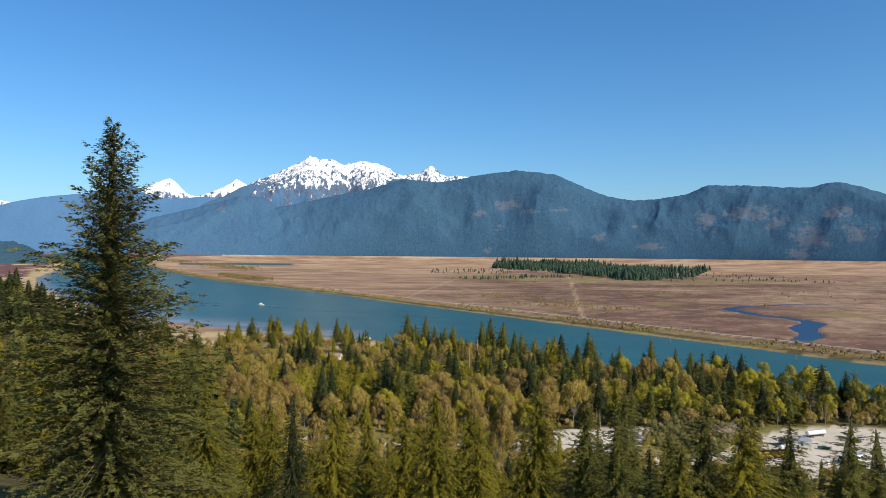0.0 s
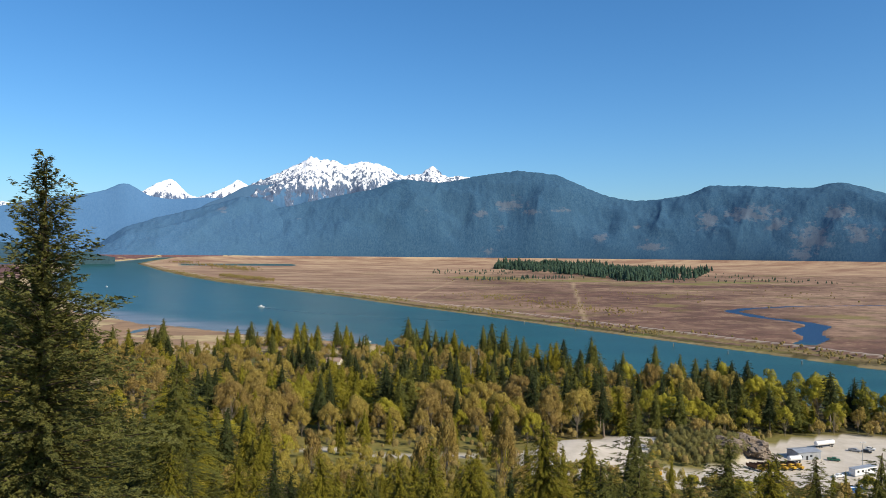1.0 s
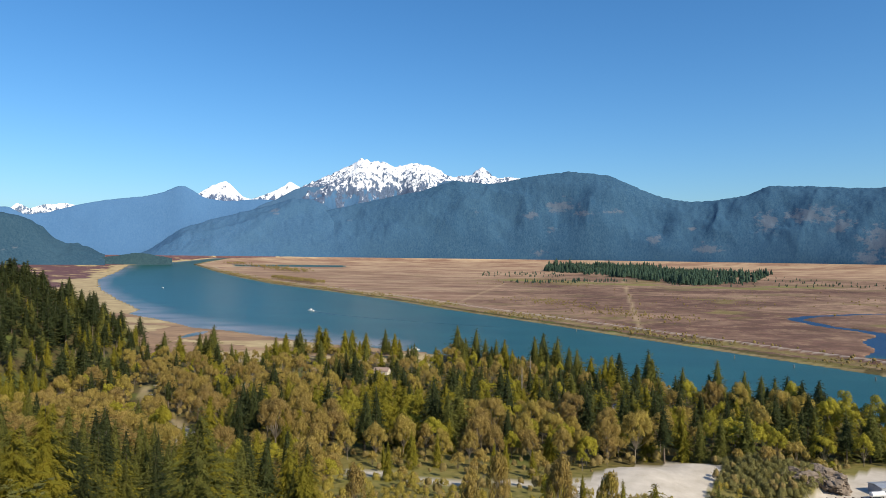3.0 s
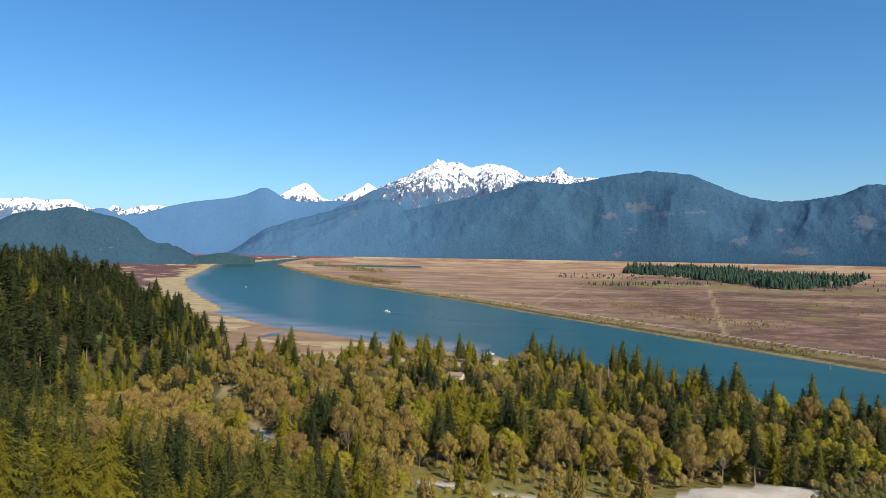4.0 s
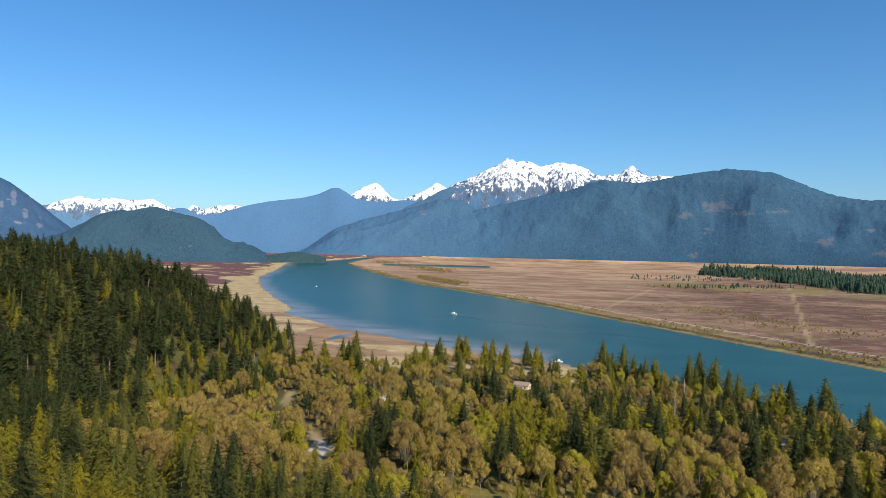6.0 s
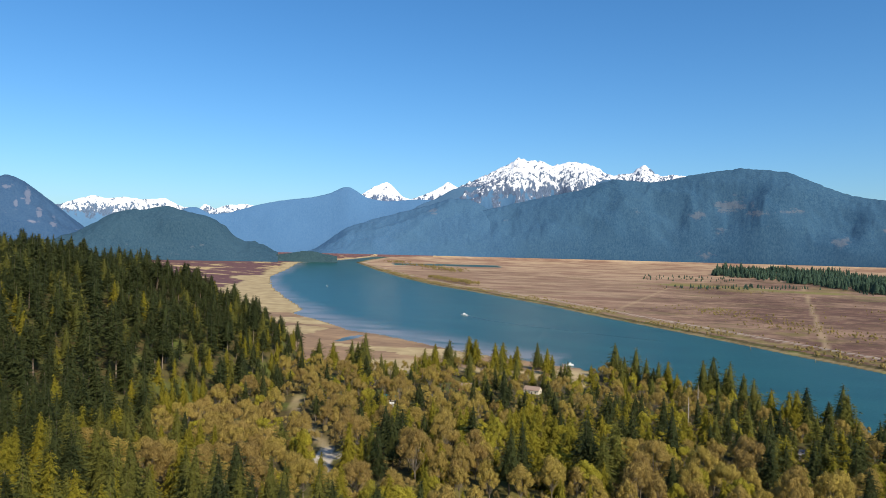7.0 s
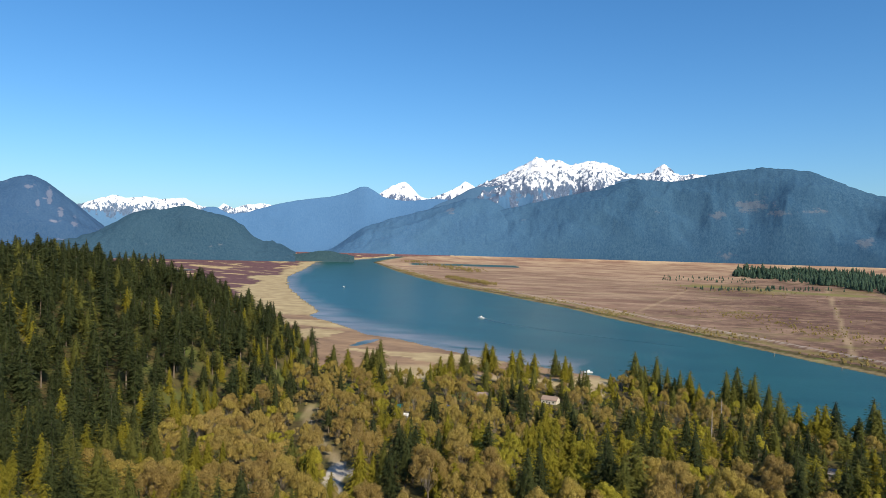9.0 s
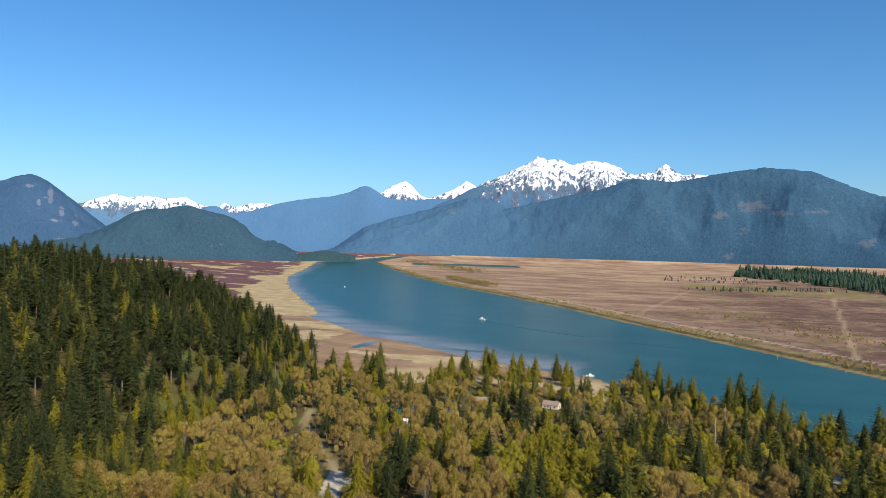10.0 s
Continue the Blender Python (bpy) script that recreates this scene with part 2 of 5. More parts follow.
def bend(az):
    """Degrees by which far land is turned to the right to fit the camera's view."""
    return np.interp(az, [14, 22, 30, 40, 49], [0, -0.35, -0.5, -0.6, -0.75])


def drawn_in(x, y, z):
    """Far ground brought nearer along the line of sight, with its angles kept."""
    d = np.hypot(x - CX, y - CY)
    far = NEAR + REACH * (1 - np.exp(-np.maximum(d - NEAR, 0) / REACH))
    k = np.where(d > NEAR, far / np.maximum(d, 1), 1.0)
    a = np.arctan2(-(x - CX), y - CY)
    a = a + np.radians(bend(np.degrees(a))) * np.clip((d - 1300) / 3500, 0, 1)
    return CX - np.sin(a) * d * k, CY + np.cos(a) * d * k, CZ + (z - CZ) * k


LEFT_BANK = [(-3900, 9500), (-2950, 6300), (-2560, 4727), (-1853, 3343), (-1433, 2471), (-1072, 1883), (-789, 1476), (-652, 1286), (-628, 1200),
             (-500, 1085), (-430, 1010), (-370, 985), (-300, 935), (-236, 880), (-160, 845), (-88, 815), (0, 760), (70, 695), (130, 630), (200, 560), (280, 480), (340, 420), (450, 330), (800, 60)]
RIGHT_BANK = [(1000, 160), (600, 470), (470, 585), (395, 672), (348, 748), (272, 862), (165, 1026), (90, 1146), (8, 1272), (-93, 1422), (-238, 1668),
              (-495, 2040), (-752, 2384), (-1019, 2825), (-1526, 3742), (-2372, 5360), (-2900, 6900), (-3700, 9500)]
CREEK = [(1400, 1640), (935, 1527), (738, 1484), (600, 1405), (535, 1335), (535, 1215), (565, 1115), (560, 1065), (500, 985), (470, 900), (428, 846)]
HILL_FOOT = [(-40, -400), (-180, 150), (-250, 330), (-290, 450), (-325, 600), (-350, 725), (-470, 850), (-760, 1000), (-1500, 1300)]
FLATS = [(-520, 880), (-352, 726), (-300, 705), (-246, 690), (-190, 735), (-140, 775), (-60, 790), (-40, 850), (-160, 880), (-300, 970), (-480, 1090), (-640, 1210), (-720, 1150)]
YARD = [(128, 337), (155, 362), (185, 392), (222, 404), (258, 398), (300, 370), (262, 310), (180, 300), (92, 316), (98, 335)]
PIT = [(30, 318), (40, 350), (58, 374), (78, 392), (108, 396), (112, 372), (94, 348), (96, 330), (92, 312), (50, 306)]
APRON = [(92, 312), (96, 328), (112, 336), (131, 338), (148, 342), (165, 330), (165, 300), (110, 298)]
ROAD = [(-150, 360), (-168, 395), (-176, 418), (-192, 440), (-212, 465), (-236, 495), (-256, 525), (-270, 560)]
DITCH = [(218, 1096), (334, 1788), (590, 3313)]
CAUSEWAY = [(-74, 1655), (-30, 2042), (41, 2684)]
TRACK = [(-110, 335), (-74, 340), (-20, 331), (13, 343), (40, 352)]


def to_line(x, y, pts):
    """Distance to a line, and how far along it the nearest place lies."""
    best = np.full(np.shape(x), 1e9)
    along = np.zeros(np.shape(x))
    run = 0.0
    for (ax, ay), (bx, by) in zip(pts, pts[1:]):
        dx, dy = bx - ax, by - ay
        ll = math.hypot(dx, dy)
        t = np.clip(((x - ax) * dx + (y - ay) * dy) / ll ** 2, 0, 1)
        d = np.hypot(x - ax - t * dx, y - ay - t * dy)
        along = np.where(d < best, run + t * ll, along)
        best = np.minimum(best, d)
        run += ll
    return best, along


def inside(x, y, pts):
    odd = np.zeros(np.shape(x), bool)
    for (ax, ay), (bx, by) in zip(pts, pts[1:] + pts[:1]):
        if ay != by:
            odd ^= ((ay > y) != (by > y)) & (x < (bx - ax) * (y - ay) / (by - ay) + ax)
    return odd


def waves(x, y, size, seed, octaves=4):
    """Smooth random heights in -1..1 from a lattice of random values."""
    rs = np.random.RandomState(seed)
    tot, amp, out = 0.0, 1.0, np.zeros(np.shape(x))
    for o in range(octaves):
        grid = rs.rand(256, 256) * 2 - 1
        u, v = np.asarray(x) / size * 2 ** o + 37.3 * o, np.asarray(y) / size * 2 ** o + 11.7 * o
        iu, iv = np.floor(u).astype(int), np.floor(v).astype(int)
        fu, fv = u - iu, v - iv
        fu, fv = fu * fu * (3 - 2 * fu), fv * fv * (3 - 2 * fv)
        a, b = grid[iu % 256, iv % 256], grid[(iu + 1) % 256, iv % 256]
        c, d = grid[iu % 256, (iv + 1) % 256], grid[(iu + 1) % 256, (iv + 1) % 256]
        out += amp * ((a * (1 - fu) + b * fu) * (1 - fv) + (c * (1 - fu) + d * fu) * fv)
        tot += amp
        amp *= 0.5
    return out / tot


def step(v, a, b):
    t = np.clip((v - a) / (b - a), 0, 1)
    return t * t * (3 - 2 * t)


RIVER = LEFT_BANK + RIGHT_BANK


def land(x, y):
    """Height of the ground, and the cover that it carries."""
    x, y = np.asarray(x, float), np.asarray(y, float)
    wob = waves(x, y, 60, 5) * 12
    dl, _ = to_line(x, y, LEFT_BANK)
    dr, _ = to_line(x, y, RIGHT_BANK)
    wet = inside(x + wob * 0.4, y + wob * 0.4, RIVER)
    edge = np.minimum(dl, dr)
    right = (~wet) & (dr < dl)
    left = (~wet) & ~right
    # wooded near side
    u = y + 0.42 * x
    hill = np.interp(u, [-400, 0, 48, 75, 110, 150, 230, 300, 350, 420], [95, 80, 74, 64, 48, 38, 19, 9, 4, 0])
    fd, _ = to_line(x, y, HILL_FOOT)
    foot = inside(x, y, HILL_FOOT + [(-2500, 1300), (-2500, -400)])
    hill2 = np.where(foot, 108 * (1 - np.exp(-fd / 118)), 0)
    hill2 = hill2 * (1 - 0.45 * step(y - 0.25 * x, 800, 1100))
    flat = 4.0 + waves(x, y, 90, 3) * 1.2
    z = np.where(left, np.minimum(flat, 0.012 * dl + 0.3) + np.maximum(hill, hill2) * step(dl, 10, 60), 0)
    # far plain with its dyke
    plain_z = np.minimum(0.05 * dr + 0.2, 1.4) + waves(x, y, 200, 8) * 0.35
    dyke = 3.2 * np.exp(-((dr - 72) / 9) ** 2)
    z = np.where(right, plain_z + dyke, z)
    z = np.where(wet, -np.minimum(0.05 * edge + 0.1, 4.0), z)
    cd, ca = to_line(x + wob * 0.3, y + wob * 0.3, CREEK)
    wide = np.interp(ca, [0, 700, 1100, 1300, 1400], [11, 13, 16, 19, 14])
    z = np.where(right & (cd < wide), -1.0, z)
    # shallow ponds far out on the plain
    d = np.hypot(x - CX, y - CY)
    az = np.degrees(np.arctan2(-(x - CX), y - CY))
    pond = (d > 5200) & (d < 5900) & (az > 12) & (az < 21) & right
    pond |= left & (az > 36.5) & (az < 41.5) & (np.abs(d - 3300 + 90 * (az - 39)) < 130 * np.sin((az - 36.5) / 5 * 3.14)) 
    pond |= ((x + 392) / 9) ** 2 + ((y - 925) / 42) ** 2 < 1
    z = np.where(pond, -0.6, z)
    # yard, pit and roads are levelled
    yd = inside(x, y, YARD)
    pt = inside(x + wob * 0.3, y + wob * 0.3, PIT) | inside(x + wob * 0.2, y + wob * 0.2, APRON)
    rd, _ = to_line(x, y, ROAD)
    td, _ = to_line(x, y, TRACK)
    yv, _ = to_line(x, y, YARD + YARD[:1])
    level = np.maximum(yd * 1.0, 1 - step(yv, 0, 22))
    z = z * (1 - level) + 4.0 * level
    heap = 6.0 * np.exp(-((x - 70) / 22) ** 2 - ((y - 362) / 17) ** 2) + 4.0 * np.exp(-((x - 98) / 14) ** 2 - ((y - 380) / 12) ** 2)
    knoll = 9.0 * np.exp(-((x - 131) / 26) ** 2 - ((y - 372) / 20) ** 2)
    z = z + heap + knoll * (1 - 0.85 * yd)
    bare = np.maximum.reduce([yd * 1.0, (((x + 170) / 8) ** 2 + ((y - 407) / 7) ** 2 < 1) * 1.0, ((x + 166) ** 2 + ((y - 390) / 2.5) ** 2 < 22) * 1.0, pt * 1.0, (1 - step(rd + wob * 0.12, 2.6, 4.0)) * (1 - step(y, 416, 428)), 1 - step(td + wob * 0.15, 2.8, 4.2)])
    # cover
    marsh = right & (dr > 30)
    bay = waves(x, y, 260, 41, 2)
    sandy = left & (dl + bay * 75 < np.interp(y, [700, 900, 1100, 1500, 1750, 2200, 2650, 3400, 5000], [55, 80, 120, 150, 125, 110, 80, 70, 110])) & (x < -60) & (y > 640)
    sandy |= left & inside(x + wob, y + wob, FLATS)
    heath = left & (y > 1060) & (x < -480) & ~sandy
    mud = sandy & inside(x + wob, y + wob, FLATS) & (waves(x, y, 120, 15, 3) < 0.22)
    tan = step(waves(x, y, 230, 12, 3), 0.24, 0.36) * (left & (y > 900) & (x < -420)) * (1 - step(d, 2300, 3200))
    verge = right & (dr <= 13 + 0.8 * wob)
    green = right & (np.abs(dr - 52 - wob) < 10)
    path = right & (np.abs(dr - 72) < 3.4)
    # rough grass round the gravel pit and the track
    lea = 0.75 * (left & ~foot) * step(y + waves(x, y, 40, 57, 2) * 25, 255, 285) * (1 - step(y - 0.1 * x + waves(x, y, 40, 58, 2) * 25, 375, 405)) * step(x, -150, -110)
    # straw belt at the far end, meadow round the wood, ditch bank and causeway
    belt = right * np.maximum(step(d + waves(x, y, 500, 52, 3) * 900, 3300, 4300) * 0.85, 0.55 * step(0.06 * y - x + waves(x, y, 180, 54, 3) * 200, -80, 260))
    meadow = right * step(waves(x, y, 170, 53, 3), -0.25, 0.05) * (1 - step(to_line(x, y, [(60, 3000), (480, 2800), (900, 2560), (1300, 2900)])[0], 60, 170)) * 0.8
    bank_ = np.maximum(0.5 * right * (1 - step(to_line(x, y, DITCH)[0], 2.0, 6)), 0.35 * right * (1 - step(to_line(x, y, CAUSEWAY)[0], 2, 8)))
    return z, dict(belt=belt, meadow=meadow, bank=bank_, marsh=marsh * 1.0, heath=heath * 1.0, sand=np.maximum.reduce([sandy * 1.0, tan, verge * 0.45, 0.55 * (1 - step(rd, 2.2, 5)) * (y > 405) * left]), mud=mud * 1.0,
                   gravel=np.maximum(bare, path * 0.55), grass=np.maximum.reduce([green * 0.55, lea, step(yv, 18, 4) * (left & ~yd) * 0.35, 0.45 * (right & (y > 2450) & (y < 3300) & (x > 60) & (x < 1000)) * step(waves(x, y, 150, 19), -0.1, 0.2), 0.45 * right * step(waves(x, y, 110, 29), 0.3, 0.5) * (y < 1900)])), dict(wet=wet, left=left, right=right, foot=foot, fd=fd, dl=dl, dr=dr, u=u, pond=pond, cd=cd)


def height(x, y):
    return float(land(np.array([x]), np.array([y]))[0][0])


def mesh_of(name, co, faces, mats=(), slots=None, smooth=False):
    """A mesh from arrays of places and of triangles or quads."""
    co, faces = np.asarray(co, np.float32), np.asarray(faces, np.int32)
    me = bpy.data.meshes.new(name)
    k = faces.shape[1]
    me.vertices.add(len(co))
    me.vertices.foreach_set("co", co.ravel())
    me.loops.add(faces.size)
    me.loops.foreach_set("vertex_index", faces.ravel())
    me.polygons.add(len(faces))
    me.polygons.foreach_set("loop_start", np.arange(0, faces.size, k, dtype=np.int32))
    if slots is not None:
        me.polygons.foreach_set("material_index", np.asarray(slots, np.int32))
    if smooth:
        me.polygons.foreach_set("use_smooth", np.ones(len(faces), bool))
    for m in mats:
        me.materials.append(m)
    me.update(calc_edges=True)
    me.validate()
    return me


def zones(me, name, r, g, b):
    a = me.color_attributes.new(name, "FLOAT_COLOR", "POINT")
    a.data.foreach_set("color", np.stack([r, g, b, np.ones_like(r)], 1).astype(np.float32).ravel())


def rings(az, dist):
    a, d = np.meshgrid(np.radians(az), dist)
    n, k = len(dist), len(az)
    i = np.arange(n * k).reshape(n, k)
    f = np.stack([i[:-1, :-1], i[:-1, 1:], i[1:, 1:], i[1:, :-1]], -1).reshape(-1, 4)
    return (CX - np.sin(a) * d).ravel(), (CY + np.cos(a) * d).ravel(), f[:, ::-1]


ring_az = np.concatenate([np.arange(-180, -38, 6.0), np.arange(-38, 56, 0.25), np.arange(56, 181, 5.0)])
ring_az[-1] = 180.0
ring_d = np.concatenate([[0.5], np.geomspace(8, 800, 150)[:-1], np.geomspace(800, 2600, 140)[:-1], np.geomspace(2600, 14000, 90)])
gx, gy, gf = rings(ring_az, ring_d)
gz, cover, _ = land(gx, gy)
me = mesh_of("ground", np.stack(drawn_in(gx, gy, gz), 1), gf, [M_GROUND], smooth=True)
zones(me, "zone_a", cover["marsh"], cover["heath"], cover["sand"])
zones(me, "zone_b", cover["mud"], cover["gravel"], cover["grass"])
zones(me, "zone_c", cover["belt"], cover["meadow"], cover["bank"])
ground = tagged(new("ground", me), "marsh plain, tidal sand and forest floor in spring colours", "ground", kind="structure")
wx, wy, wf = rings(np.arange(-60, 61, 0.75), np.concatenate([np.geomspace(200, 2200, 90)[:-1], np.geomspace(2200, 14000, 50)]))
me = mesh_of("water", np.stack(drawn_in(wx, wy, 0 * wx), 1), wf, [M_WATER], smooth=True)
shoal = to_line(wx, wy, LEFT_BANK)[0]
a = me.attributes.new("shallow", "FLOAT", "POINT")
a.data.foreach_set("value", ((1 - step(shoal, 10, np.interp(wy, [700, 900, 1150, 1500, 4000], [40, 110, 110, 45, 60]))) * (wx < -100)).astype(np.float32))
a = me.attributes.new("clear", "FLOAT", "POINT")      # where the creek's sky reflection is put into the colour
a.data.foreach_set("value", (1 - step(to_line(wx, wy, CREEK[:-1])[0], 40, 80)).astype(np.float32))
water = tagged(new("water", me), "wide teal river with small wind ripples", "river", kind="structure")


# ---- mountains ----
def mountain(name, label, crest, mat, base, top, back=140.0, rough=1.0, gully=26.0, fine=5.0, seed=1, low=-0.75, sites=None):
    """A mountain whose crest runs through a few summits (degrees to the left, degrees up), from its foot at base metres to its crest at top metres."""
    a0, a1 = crest[-1][0], crest[0][0]
    if a0 > a1:
        a0, a1 = a1, a0
    az = np.arange(a0, a1 + 0.01, 0.08)
    pts = sorted((p + float(bend(p)), q) for p, q in crest)
    sites = sites or []
    el = np.interp(az, [p[0] for p in pts], [p[1] for p in pts])
    k = np.ones(5) / 5
    el = np.convolve(np.pad(el, 2, mode="edge"), k, mode="valid")
    el = el + 0.21 * step(az, -14, 4) - 0.10
    ns = 46
    s = np.concatenate([np.linspace(0, 1, ns), [1.06, 1.2, 1.5]])
    A, S = np.meshgrid(az, s)
    E = np.broadcast_to(el, A.shape)
    foot_z = CZ + base * math.tan(radians(low)) - 6
    R = base + (top - base) * np.minimum(S, 1) + back * np.maximum(S - 1, 0) * 2
    peak = CZ + top * np.tan(np.radians(E))
    arc = np.radians(A) * top
    turn = waves(arc, R, 500, seed + 5, 2) * 160
    ridge = 1 - 2 * np.abs(waves(arc + turn, R * 1.9, 330, seed, 3))
    spur = waves(arc + turn * 0.5, R * 1.6, 90, seed + 9, 3)
    rise = np.minimum(S, 1)
    form = rise ** 0.9 * 0.85 + 0.15 * np.sin(rise * math.pi / 2)
    Z = foot_z + (peak - foot_z) * form
    room = np.sin(np.clip(rise, 0, 1) * math.pi) ** 0.8
    span = np.clip((peak - foot_z) / 200, 0.15, 1.6)
    Z = Z + room * span * (gully * 0.8 * ridge + gully * 0.16 * spur) * rough
    lean = waves(arc, R, 800, seed + 15, 2) * 260
    fold = 1 - 2 * np.abs(waves(arc + lean + 300 * S, 150 * S, 520, seed + 21, 3))
    R = R - room * span * gully * 0.8 * fold * np.minimum(rough, 1)
    Z = Z + fine * waves(arc, R, 22, seed + 3, 3) * np.clip(rise * 3, 0, 1)
    Z = np.where(S > 1, Z - (S - 1) * 260, Z)
    X, Y = CX - np.sin(np.radians(A)) * R, CY + np.cos(np.radians(A)) * R
    n, kk = A.shape
    i = np.arange(n * kk).reshape(n, kk)
    f = np.stack([i[:-1, :-1], i[1:, :-1], i[1:, 1:], i[:-1, 1:]], -1).reshape(-1, 4)
    me = mesh_of(name, np.stack([X.ravel(), Y.ravel(), Z.ravel()], 1), f[:, ::-1], [mat], smooth=True)
    el_at = np.degrees(np.arctan2(Z - CZ, R))
    cleared = np.zeros(A.shape)
    for sa, se, sw, sh in sites:      # logged and rocky patches: degrees across and up, half width, half height
        cleared = np.maximum(cleared, np.exp(-((A - sa) / sw) ** 2 - ((el_at - se) / sh) ** 2))
    at_ = me.attributes.new("cleared", "FLOAT", "POINT")
    at_.data.foreach_set("value", cleared.ravel().astype(np.float32))
    return tagged(new(name, me), label, "mountain", kind="structure")


# the blue of these slopes is distance haze painted into their base colours
M_RIDGE = make_mountain("hazed_ridge_forest", (0.024, 0.070, 0.140), (0.056, 0.120, 0.185), (0.185, 0.185, 0.205), rocky=0.68, haze_west=((0.048, 0.118, 0.222), (0.072, 0.148, 0.250)))
M_DOME = make_mountain("hazed_dome_forest", (0.022, 0.058, 0.098), (0.046, 0.092, 0.130), (0.22, 0.22, 0.23), rocky=0.66)
M_ROCK = make_mountain("hazed_rocky_forest", (0.030, 0.076, 0.160), (0.056, 0.108, 0.190), (0.27, 0.265, 0.32), rocky=0.62)
M_BLUE = make_mountain("hazed_range_forest", (0.062, 0.148, 0.290), (0.084, 0.178, 0.32), (0.22, 0.27, 0.36), snow=620, band=30, rocky=0.8, relief=0.35)
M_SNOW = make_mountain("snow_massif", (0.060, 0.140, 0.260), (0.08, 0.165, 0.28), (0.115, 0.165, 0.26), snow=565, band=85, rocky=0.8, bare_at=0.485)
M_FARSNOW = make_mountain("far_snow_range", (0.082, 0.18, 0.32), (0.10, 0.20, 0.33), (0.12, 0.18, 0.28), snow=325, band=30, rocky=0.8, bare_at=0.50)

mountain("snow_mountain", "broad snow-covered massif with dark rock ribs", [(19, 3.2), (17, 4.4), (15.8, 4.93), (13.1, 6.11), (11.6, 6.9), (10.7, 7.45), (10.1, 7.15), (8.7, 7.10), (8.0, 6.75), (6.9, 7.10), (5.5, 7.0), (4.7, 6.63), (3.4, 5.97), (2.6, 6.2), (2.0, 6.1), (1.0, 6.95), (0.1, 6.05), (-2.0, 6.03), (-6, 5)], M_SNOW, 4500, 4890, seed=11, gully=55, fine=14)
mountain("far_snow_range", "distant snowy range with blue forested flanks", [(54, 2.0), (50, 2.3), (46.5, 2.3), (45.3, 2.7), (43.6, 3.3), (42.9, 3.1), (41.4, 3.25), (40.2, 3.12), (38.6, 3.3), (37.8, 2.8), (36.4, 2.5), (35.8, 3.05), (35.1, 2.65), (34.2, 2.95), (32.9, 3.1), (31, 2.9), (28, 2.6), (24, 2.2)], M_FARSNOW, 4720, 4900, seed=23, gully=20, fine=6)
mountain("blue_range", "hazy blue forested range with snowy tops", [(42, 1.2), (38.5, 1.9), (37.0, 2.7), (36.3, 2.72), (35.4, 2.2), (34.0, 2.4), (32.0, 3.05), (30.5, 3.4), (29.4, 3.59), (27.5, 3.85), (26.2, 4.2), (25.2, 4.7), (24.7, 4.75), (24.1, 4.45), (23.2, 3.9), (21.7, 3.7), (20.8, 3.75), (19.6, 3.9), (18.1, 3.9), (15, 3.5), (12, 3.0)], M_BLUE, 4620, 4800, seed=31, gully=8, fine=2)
# this peak and the shoulder after it also carry painted distance haze
mountain("snow_peak", "white snow cone above a blue range", [(24.6, 3.6), (23.6, 4.25), (22.6, 4.9), (21.7, 5.25), (21.2, 5.0), (20.3, 4.1), (19.6, 3.9), (18.1, 4.45), (16.9, 5.1), (16.5, 5.42), (15.9, 5.0), (15.0, 4.6), (13.8, 4.0)], make_mountain("hazed_snow_peak_face", (0.070, 0.155, 0.285), (0.082, 0.172, 0.30), (0.12, 0.17, 0.28), snow=450, band=40, rocky=0.8, bare_at=0.46), 4740, 4870, seed=37, gully=22, fine=7)
mountain("blue_shoulder", "blue forested shoulder below a snow massif", [(20.2, 2.5), (19, 3.4), (17.5, 4.0), (16.2, 4.75), (15.4, 4.98), (14.4, 5.0), (13.6, 5.1), (12.8, 4.6), (12.0, 4.1), (10, 3.7), (7.2, 3.9), (6.3, 4.5), (5.0, 5.3), (4.0, 5.7), (3.2, 5.75), (1, 4.8)], make_mountain("hazed_shoulder_forest", (0.058, 0.128, 0.225), (0.075, 0.145, 0.24), (0.22, 0.27, 0.36), rocky=0.8, relief=0.4), 4590, 4750, seed=43, gully=9, fine=3)
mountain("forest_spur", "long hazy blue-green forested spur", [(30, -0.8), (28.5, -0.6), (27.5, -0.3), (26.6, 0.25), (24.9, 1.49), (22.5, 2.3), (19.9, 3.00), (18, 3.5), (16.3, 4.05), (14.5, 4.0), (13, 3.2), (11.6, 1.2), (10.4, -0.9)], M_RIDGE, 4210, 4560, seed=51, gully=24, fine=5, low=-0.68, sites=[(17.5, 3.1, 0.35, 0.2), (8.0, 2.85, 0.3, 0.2)])
